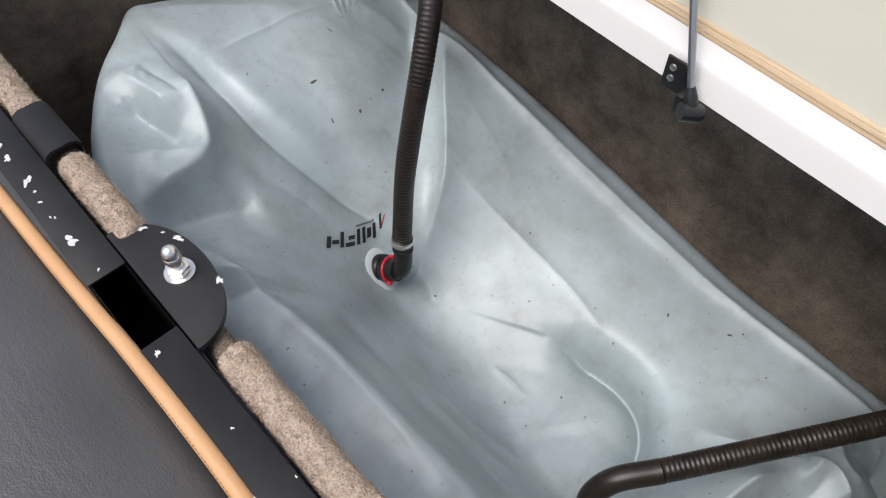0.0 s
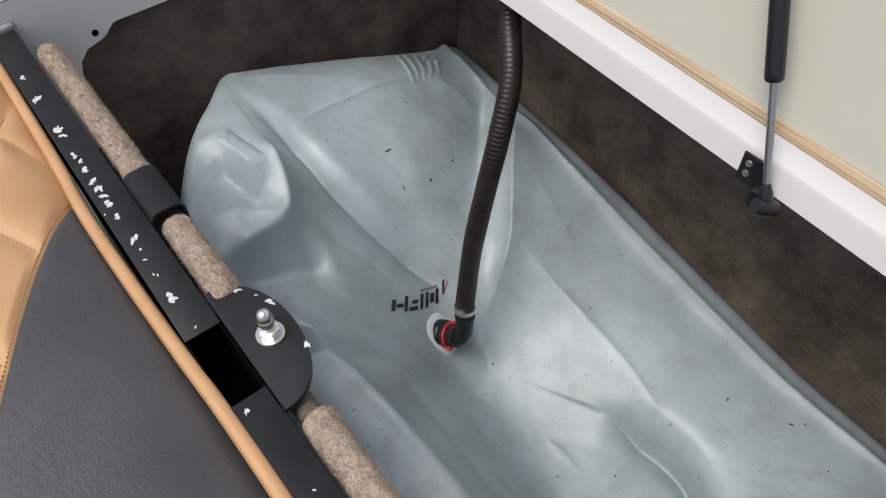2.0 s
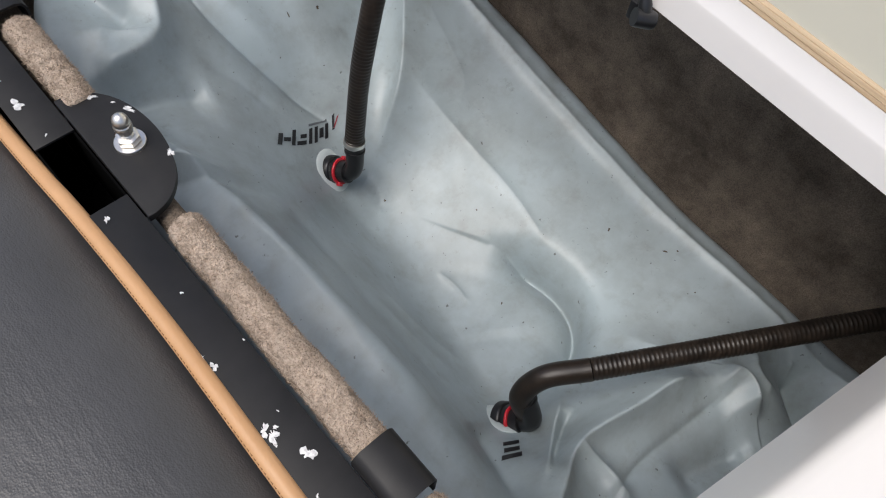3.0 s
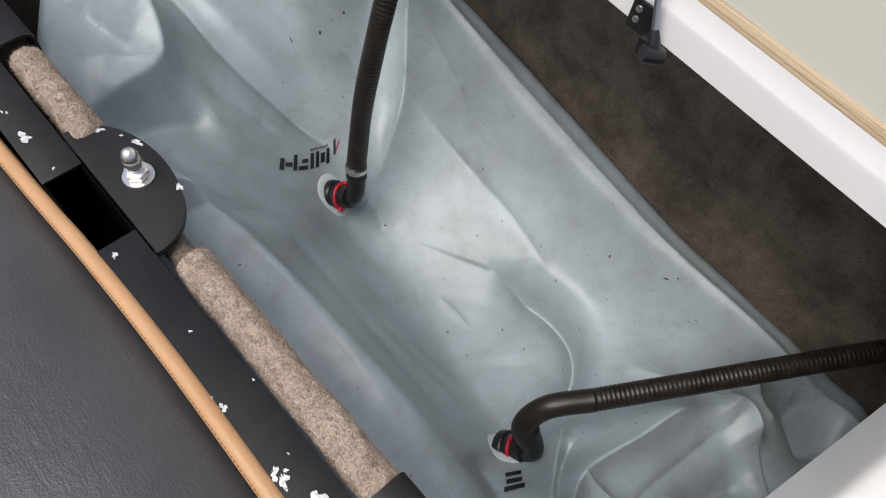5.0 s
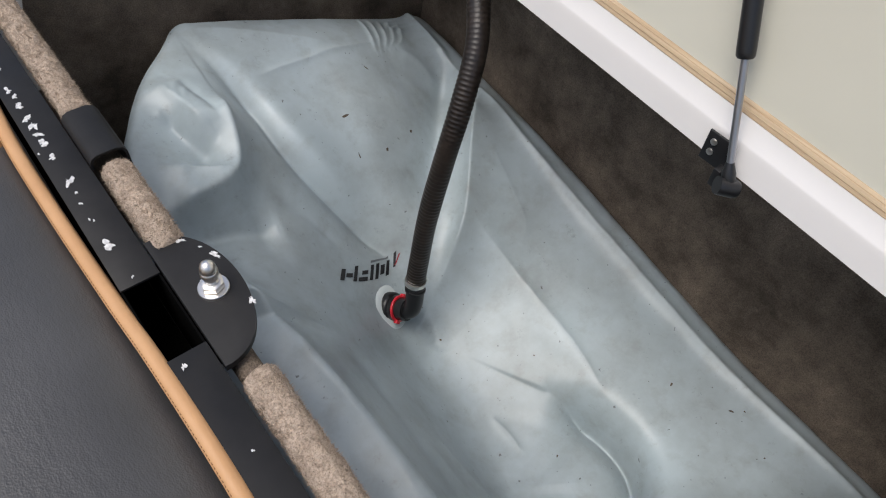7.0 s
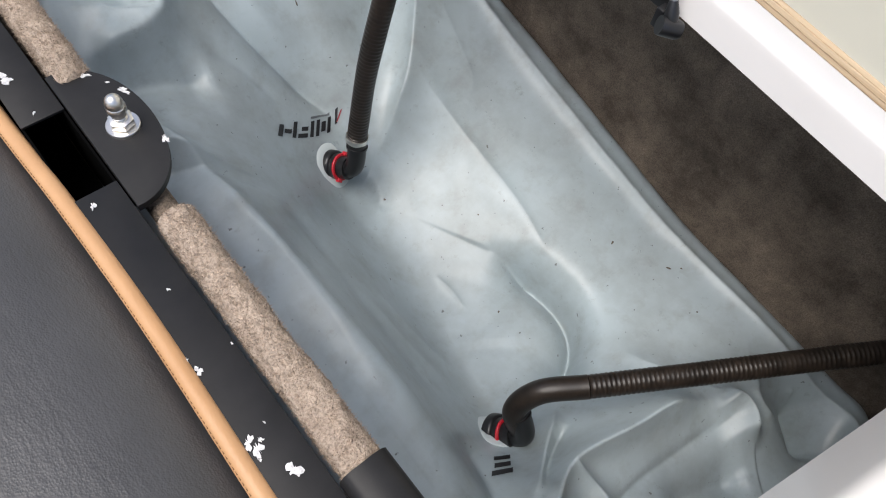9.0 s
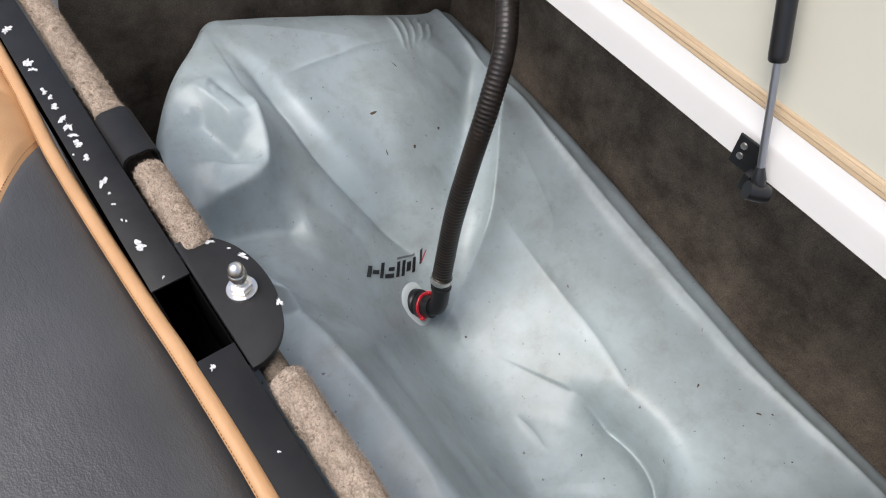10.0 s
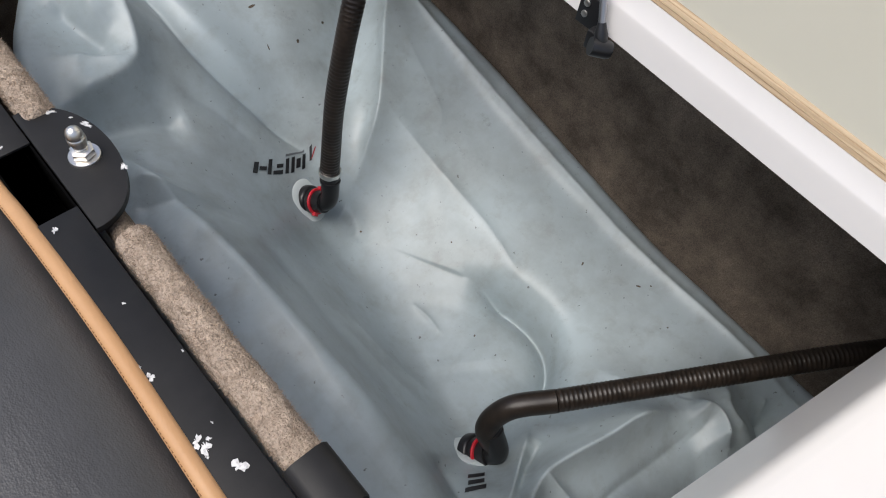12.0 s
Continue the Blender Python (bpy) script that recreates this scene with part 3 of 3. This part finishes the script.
# dirty crease from the far corner down to the port, with a soft roll beside it
fold([(0.285, 0.70), (0.305, 0.64), (0.319, 0.582), (0.325, 0.513), (0.350, 0.452), (0.388, 0.401), (0.428, 0.336), (0.443, 0.295)], -0.044, 0.022, 0.016, 0.005)
fold([(0.293, 0.747), (0.321, 0.672), (0.345, 0.608), (0.362, 0.534), (0.400, 0.444), (0.436, 0.364)], 0.012, 0.05, 0.022, 0.010)
# the lump by the roll: its edge turns into a sharp lip, with a hollow inside
fold([(0.262, 0.60), (0.258, 0.53), (0.241, 0.468), (0.214, 0.432), (0.168, 0.424), (0.115, 0.425), (0.07, 0.43)], 0.046, 0.011, 0.045, 0.004)
fold([(0.20, 0.65), (0.215, 0.58), (0.222, 0.50)], 0.022, 0.030, 0.040, 0.025)
fold([(0.160, 0.58), (0.172, 0.52), (0.195, 0.465)], -0.026, 0.022, 0.028, 0.012)
fold([(0.185, 0.615), (0.200, 0.575), (0.208, 0.525)], 0.007, 0.008, 0.012, 0.003)
fold([(0.218, 0.625), (0.236, 0.575), (0.238, 0.520)], -0.009, 0.012, 0.008, 0.003)
fold([(0.140, 0.480), (0.175, 0.458), (0.205, 0.442)], 0.012, 0.009, 0.014, 0.003)
fold([(0.255, 0.425), (0.300, 0.40), (0.345, 0.345)], -0.008, 0.016, 0.012, 0.004)
fold([(0.07, 0.400), (0.13, 0.392), (0.19, 0.388), (0.25, 0.376)], -0.048, 0.026, 0.045, 0.012)
# upright fold beside the hose and the hollow behind it
fold([(0.805, 0.530), (0.695, 0.419), (0.627, 0.339), (0.577, 0.287), (0.523, 0.258), (0.470, 0.235)], 0.042, 0.050, 0.014, 0.003)
fold([(0.805, 0.655), (0.691, 0.519), (0.598, 0.419), (0.518, 0.337)], -0.066, 0.035, 0.05, 0.014)
# crease along the steep panel, and the flap above it
fold([(0.600, 0.300), (0.612, 0.183), (0.616, 0.086), (0.614, -0.026), (0.590, -0.131)], 0.004, 0.008, 0.03, 0.002)
fold([(0.725, 0.395), (0.706, 0.300), (0.690, 0.220), (0.640, 0.195)], 0.003, 0.012, 0.05, 0.003)
# hooked valley where the bulging floor meets the wall panel
fold([(0.530, -0.035), (0.548, -0.075), (0.563, -0.120), (0.570, -0.175), (0.561, -0.230), (0.530, -0.272), (0.475, -0.300), (0.40, -0.306)], -0.095, 0.012, 0.046, 0.003)
# raised band along the bar side
fold([(0.085, 0.405), (0.108, 0.310), (0.130, 0.205), (0.145, 0.120), (0.155, 0.020), (0.163, -0.100), (0.172, -0.220), (0.176, -0.360)], 0.050, 0.022, 0.060, 0.006)
fold([(0.23, 0.19), (0.232, 0.06), (0.235, -0.06), (0.245, -0.19), (0.235, -0.28)], -0.016, 0.035, 0.020, 0.008)
fold([(0.105, 0.245), (0.134, 0.211), (0.172, 0.196)], 0.018, 0.022, 0.009, 0.003)
fold([(0.081, 0.215), (0.116, 0.196), (0.164, 0.176)], -0.014, 0.010, 0.022, 0.004)
# shallow wrinkles on the floor of the bag
fold([(0.285, 0.010), (0.292, -0.060), (0.312, -0.120), (0.335, -0.180)], 0.009, 0.022, 0.014, 0.004)
fold([(0.255, -0.020), (0.262, -0.090), (0.292, -0.182)], 0.008, 0.024, 0.012, 0.004)
fold([(0.428, -0.009), (0.433, -0.044), (0.429, -0.077)], 0.003, 0.005, 0.004, 0.0015)
fold([(0.446, 0.249), (0.448, 0.193), (0.421, 0.161)], -0.014, 0.022, 0.025, 0.008)
fold([(0.361, 0.206), (0.376, 0.143), (0.373, 0.074)], -0.005, 0.02, 0.02, 0.008)
# crumpled near end: a long ridge that falls off steeply towards the rim
fold([(0.175, -0.470), (0.240, -0.436), (0.312, -0.405), (0.354, -0.410), (0.430, -0.430), (0.509, -0.440), (0.60, -0.480)], 0.082, 0.050, 0.024, 0.003)
fold([(0.318, -0.400), (0.330, -0.460), (0.322, -0.520)], 0.024, 0.010, 0.030, 0.003)
fold([(0.400, -0.330), (0.350, -0.352), (0.290, -0.385), (0.225, -0.412)], 0.030, 0.014, 0.009, 0.002)
fold([(0.385, -0.362), (0.320, -0.382), (0.250, -0.412)], -0.036, 0.012, 0.012, 0.003)
fold([(0.23, -0.275), (0.212, -0.340), (0.180, -0.420)], -0.046, 0.030, 0.020, 0.006)
fold([(0.270, -0.500), (0.372, -0.484), (0.472, -0.497), (0.591, -0.509)], -0.007, 0.006, 0.012, 0.002)
fold([(0.620, -0.480), (0.640, -0.520), (0.606, -0.565)], 0.046, 0.012, 0.040, 0.003)
fold([(0.700, -0.500), (0.672, -0.525), (0.672, -0.570)], 0.020, 0.014, 0.020, 0.004)
fold([(0.552, -0.295), (0.560, -0.371), (0.610, -0.450), (0.740, -0.520)], 0.014, 0.035, 0.016, 0.005)
fold([(0.765, -0.560), (0.730, -0.605), (0.690, -0.66)], -0.095, 0.032, 0.036, 0.008)
fold([(0.400, -0.545), (0.480, -0.560), (0.56, -0.60)], -0.046, 0.040, 0.036, 0.010)
# weld lines across the far end
fold([(0.34, 0.628), (0.417, 0.651), (0.473, 0.66), (0.562, 0.671), (0.666, 0.697)], 0.004, 0.005, 0.005, 0.0015)
fold([(0.297, 0.753), (0.358, 0.744), (0.46, 0.715), (0.558, 0.683)], 0.005, 0.010, 0.010, 0.003)
fold([(0.69, 0.669), (0.731, 0.643), (0.749, 0.59)], 0.010, 0.02, 0.02, 0.006)
# gathers in the far corner
for k in range(5):
    fold([(0.66 + 0.022 * k, 0.765 - 0.004 * k), (0.655 + 0.018 * k, 0.715 - 0.006 * k), (0.64 + 0.012 * k, 0.67)], 0.006 - 0.0006 * k, 0.007, 0.004, 0.002)


def rounded(line):
    """The line with its corners cut twice."""
    p = np.array(line, float)
    for _ in range(2):
        q = np.empty((2 * len(p) - 2, 2))
        q[0::2], q[1::2] = 0.75 * p[:-1] + 0.25 * p[1:], 0.25 * p[:-1] + 0.75 * p[1:]
        p = np.vstack([p[:1], q, p[-1:]])
    return p


def one_fold(x, y, p, h, wl, wr, soft):
    best = np.full(x.shape, 1e9)
    side, s, weight = np.zeros_like(x), np.zeros_like(x), np.zeros_like(x)
    seg = np.hypot(*(p[1:] - p[:-1]).T)
    length, gone = seg.sum(), 0.0
    for (ax, ay), (bx, by), n in zip(p, p[1:], seg):
        ux, uy = (bx - ax) / n, (by - ay) / n
        t = np.clip((x - ax) * ux + (y - ay) * uy, 0, n)
        ox, oy = x - ax - ux * t, y - ay - uy * t
        d = np.hypot(ox, oy)
        near = d < best
        best = np.where(near, d, best)
        side = np.where(near, ux * oy - uy * ox, side)
        w = np.exp(-d / 0.012) * n + 1e-12
        s, weight = s + w * (gone + t) / length, weight + w
        gone += n
    s = s / weight
    k = smooth_step(0.5 + 0.5 * side / (soft + 1e-4))
    w = wr + (wl - wr) * k
    body = np.exp(-(np.sqrt(best * best + soft * soft) - soft) / w)
    return h * body * (smooth_step(s / 0.25) * 0.9 + 0.1) * (smooth_step((1 - s) / 0.25) * 0.9 + 0.1)


def fold_z(x, y):
    total = np.zeros(x.size)
    fx, fy = x.ravel(), y.ravel()
    for line, h, wl, wr, soft in FOLDS:
        p, far = rounded(line), 6 * max(wl, wr)
        lo, hi = p.min(0) - far, p.max(0) + far
        at = np.nonzero((fx > lo[0]) & (fx < hi[0]) & (fy > lo[1]) & (fy < hi[1]))[0]
        if len(at):
            total[at] += one_fold(fx[at], fy[at], p, h, wl, wr, soft)
    return total.reshape(x.shape)


CRUMPLES = [(0.215, 0.60, 0.4, 0.0007, 0.02), (0.735, 0.735, 1.0, 0.0016, 0.030)]


def wrinkle_z(x, y):
    n = 0.0012 * np.sin(x * 23 + 3 * np.sin(y * 9)) * np.sin(y * 17 + 2 * np.sin(x * 11)) + 0.0005 * np.sin(x * 51 + 4 * np.sin(y * 21)) * np.sin(y * 43 + 3 * np.sin(x * 27))
    for cx, cy, way, amp, size in CRUMPLES:
        d2 = ((x - cx) ** 2 + (y - cy) ** 2) / size ** 2
        n = n + amp * np.exp(-d2) * np.sin((x * math.cos(way) - y * math.sin(way)) * 400 + 2.5 * np.sin(x * 60 + y * 45))
    return n + 0.014 * np.exp(-(np.hypot(x - 0.795, 0.003) - 0.003) / 0.014)


def bag_z(x, y):
    x, y = np.asarray(x, float), np.asarray(y, float)
    z = bag_base(x, y) + fold_z(x, y) + wrinkle_z(x, y)
    for d, r in ((x - line_np(BAG_LEFT, y), 0.035 + 0.05 * smooth_step((0.45 - y) / 0.15)), (BAG_RIGHT - x, 0.030), (BAG_FAR - y, 0.022), (y - BAG_NEAR, 0.06)):
        q = np.clip(r - np.maximum(d, 0.0), 0.0, None)
        z = z - (r - np.sqrt(np.maximum(r * r - q * q, 0.0)))
    return z


def bag_at(x, y, lift=0.0):
    e = 0.006
    z = bag_z(np.array([x - e, x + e, x, x, x]), np.array([y, y, y - e, y + e, y]))
    n = Vector((z[0] - z[1], z[2] - z[3], 2 * e)).normalized()
    return Vector((x, y, z[4])) + n * lift, n


def ballast_bag():
    base = thing("ballast_bag", "grey-blue vinyl ballast bag, partly filled, creased and dirty", "ballast bag", (0.42, 0.05, FLOOR_Z))
    nu, nv = 420, 720
    v, u = np.meshgrid(np.linspace(0, 1, nv + 1), np.linspace(0, 1, nu + 1), indexing="ij")
    y = BAG_NEAR + (BAG_FAR - BAG_NEAR) * v
    xl = line_np(BAG_LEFT, y)
    x = xl + (BAG_RIGHT - xl) * u
    verts = [tuple(p) for p in np.stack([x, y, bag_z(x, y)], -1).reshape(-1, 3).tolist()]
    _, faces = sheet(nu, nv, lambda u, v: (u, v, 0))
    w = nu + 1
    rim = list(range(w)) + [j * w + nu for j in range(1, nv + 1)] + [nv * w + i for i in range(nu - 1, -1, -1)] + [j * w for j in range(nv - 1, 0, -1)]
    last = rim
    mid = Vector((0.42, 0.05, 0))
    for drop, bulge in ((0.06, 0.004), (0.5, 0.006), (1.0, -0.01)):
        ring = []
        for k in rim:
            x, y, z = verts[k]
            way = (Vector((x, y, 0)) - mid).normalized()
            ring.append(len(verts))
            verts.append((x + way.x * bulge, y + way.y * bulge, z + (FLOOR_Z - z) * drop))
        for k in range(len(rim)):
            m = (k + 1) % len(rim)
            faces.append((last[k], last[m], ring[m], ring[k]))
        last = ring
    skin = rel(mesh_of("skin", verts, faces, bagm), base)
    return base


bag = ballast_bag()


def fitting(at, corner, end, spin):
    """A bag port: milky flange, black body, red clip and an elbow up to the hose."""
    at, corner, end = Vector(at), Vector(corner), Vector(end)
    _, n = bag_at(at.x, at.y)
    base = thing("bag_fitting", "black elbow fitting with a red locking clip on the bag", "hose fitting", at, group="fittings on the bag")
    flange = part("flange", lathe([(0.043, -0.004), (0.043, 0.0012), (0.041, 0.0026), (0.030, 0.0036), (0.02, 0.0036)], aim(at, n), 48), clearpvc, base, "milky plastic flange welded to the bag")
    way = (corner - at).normalized()
    part("port", lathe([(0.029, -0.006), (0.029, 0.006), (0.027, 0.009), (0.0245, 0.010), (0.0245, 0.018), (0.021, 0.019), (0.021, 0.040)], aim(at, way), 40), plastic, base)
    part("locking_clip", lathe([(0.0215, 0.0190), (0.0248, 0.0190), (0.0256, 0.0200), (0.0256, 0.0222), (0.0248, 0.0232), (0.0215, 0.0232)], aim(at, way), 40), red, base, "red plastic locking clip")
    for a in (0.6, 3.7):
        side = aim(at + way * 0.022, way) @ pose(0, 0, 0, 0, 0, math.degrees(a))
        bm = block(0.0215, 0.0285, -0.005, 0.005, -0.003, 0.005, 0.001)
        bmesh.ops.transform(bm, matrix=side, verts=bm.verts)
        part("clip_tab", bm, red, base)
    a0 = at + way * 0.018
    bend = [a0, a0.lerp(corner, 0.6), corner.lerp(a0, 0.12).lerp(end, 0.12), corner.lerp(end, 0.45), end]
    part("elbow", tube([tuple(v) for v in bend], 0.0168, 0.003, 24), plastic, base)
    up = (end - corner).normalized()
    part("collar", lathe([(0.0150, 0.0), (0.0190, 0.0005), (0.0190, 0.004), (0.0155, 0.0045)], aim(end - up * 0.016, up), 32), plastic, base)
    return base


def hose(knots, clamp):
    base = thing("ballast_hose", "dark brown ribbed rubber hose running to the bag", "hose", knots[0], group="hoses to the bag")
    def rib(s):
        return 1.0 + (0.034 + 0.014 * math.sin(s * 37)) * (0.5 + 0.5 * math.cos(s * math.tau / 0.0070)) ** 2
    if not clamp:
        part("smooth_bend", tube(knots[:4], 0.0178, 0.003, 24), rubber, base, "smooth moulded rubber bend")
        knots = knots[3:]
    part("ribbed_tube", tube(knots, 0.0170, 0.0011, 24, rib), rubber, base)
    if clamp:
        a, b = Vector(knots[0]), Vector(knots[1])
        ring = part("hose_clamp", lathe([(0.0174, 0.006), (0.0196, 0.0062), (0.0196, 0.0155), (0.0174, 0.0157)], aim(a, b - a), 36), steel, base, "bright steel worm clamp")
        bm = block(0.018, 0.0225, -0.006, 0.006, 0.006, 0.014, 0.001)
        bmesh.ops.transform(bm, matrix=aim(a, b - a) @ pose(0, 0, 0, 0, 0, 250), verts=bm.verts)
        part("clamp_screw", bm, steel, ring)
    return base


fitting((0.384, 0.257, float(bag_z(0.384, 0.257)) + 0.002), (0.402, 0.212, -0.560), (0.416, 0.226, -0.500), 0)
hose([(0.415, 0.228, -0.508), (0.424, 0.231, -0.455), (0.44, 0.233, -0.345), (0.466, 0.233, -0.229), (0.501, 0.243, -0.138), (0.542, 0.268, -0.067), (0.583, 0.319, -0.014), (0.634, 0.364, 0.012), (0.73, 0.415, 0.022), (0.90, 0.47, 0.02)], True)
fitting((0.300, -0.298, float(bag_z(0.300, -0.298)) + 0.004), (0.318, -0.338, -0.555), (0.318, -0.300, -0.505), 0)
hose([(0.320, -0.325, -0.560), (0.314, -0.300, -0.505), (0.345, -0.308, -0.462), (0.40, -0.347, -0.447), (0.578, -0.463, -0.420), (0.72, -0.556, -0.395), (0.806, -0.615, -0.380), (0.90, -0.68, -0.37)], False)


# prints on the bag, as plain bars
def print_bar(points, mat, parent, lift=0.0012):
    """A thin printed patch that follows the bag inside a plan quadrilateral."""
    a, b, c, d = [Vector(p) for p in points]
    verts, faces = [], []
    n = 6
    for j in range(n + 1):
        for i in range(n + 1):
            u, v = i / n, j / n
            p = (a * (1 - u) + b * u) * (1 - v) + (d * (1 - u) + c * u) * v
            q, _ = bag_at(p.x, p.y, lift)
            verts.append(tuple(q))
    for j in range(n):
        for i in range(n):
            k = j * (n + 1) + i
            faces.append((k, k + 1, k + n + 2, k + n + 1))
    return rel(mesh_of("print_bar", verts, faces, mat), parent)


def printed_mark(start, end, up, bars, parent):
    s, e, h = Vector(start), Vector(end), Vector(up)
    for u0, u1, v0, v1, slant, mat in bars:
        q = [s.lerp(e, u) + h * v + (e - s) * (slant * v) for u, v in ((u0, v0), (u1, v0), (u1, v1), (u0, v1))]
        print_bar(q, mat, parent)


MARK = [(0.00, 0.07, 0.0, 0.9, 0.1, ink), (0.09, 0.20, 0.3, 0.6, 0.1, ink), (0.22, 0.28, 0.0, 1.1, 0.1, ink), (0.31, 0.47, 0.0, 0.28, 0.1, ink), (0.36, 0.47, 0.45, 0.72, 0.1, ink), (0.51, 0.57, 0.0, 1.0, 0.1, ink),
        (0.61, 0.67, 0.0, 1.0, 0.1, ink), (0.70, 0.78, 0.2, 0.8, 0.1, ink), (0.81, 0.87, 0.0, 1.0, 0.1, ink), (0.89, 0.93, 0.4, 0.8, 0.3, redink), (0.95, 1.0, 0.3, 1.1, 0.1, ink), (0.50, 0.84, 1.15, 1.3, 0.1, greyink)]
printed_mark((0.300, 0.294), (0.428, 0.306), (0.006, 0.022), MARK, bag)
printed_mark((0.250, -0.366), (0.288, -0.338), (-0.03, 0.014), [(0.0, 0.2, 0.0, 1.0, 0, ink), (0.3, 0.5, 0.1, 0.9, 0, ink), (0.62, 0.8, 0.1, 0.95, 0, ink)], bag)


def leaf_bit(x, y, length, width, turn, seed):
    rnd = random.Random(seed)
    p, n = bag_at(x, y, 0.0008)
    outline = []
    for i in range(12):
        a = math.tau * i / 12
        outline.append((length * math.cos(a) * rnd.uniform(0.7, 1.1), width * math.sin(a) * rnd.uniform(0.6, 1.2)))
    ob = solid("leaf_fragment", plate(outline, 0.0008, aim(p, n) @ pose(0, 0, 0, 0, 0, turn)), leafm)
    ob["label"] = "small dry brown leaf fragment lying on the bag"
    return tagged(ob, category="leaf fragment", group="debris on the bag")


for k, (lx, ly, ll, lw, lt) in enumerate([(0.479, 0.540, 8, 2.5, -10), (0.527, 0.471, 4, 3, 30), (0.464, 0.472, 6, 1.2, 70), (0.585, 0.626, 6, 1.0, 80), (0.605, 0.50, 4, 3, 0), (0.443, 0.175, 2.5, 2.0, 0),
                                          (0.745, -0.27, 5, 1.6, 40), (0.762, -0.285, 2.5, 1.5, 0), (0.72, -0.36, 2, 1.5, 0), (0.55, 0.03, 2, 1.5, 0), (0.70, -0.17, 4, 2, 60), (0.47, -0.13, 3, 1.5, 20)]):
    leaf_bit(lx, ly, ll * 0.001, lw * 0.001, lt, k)
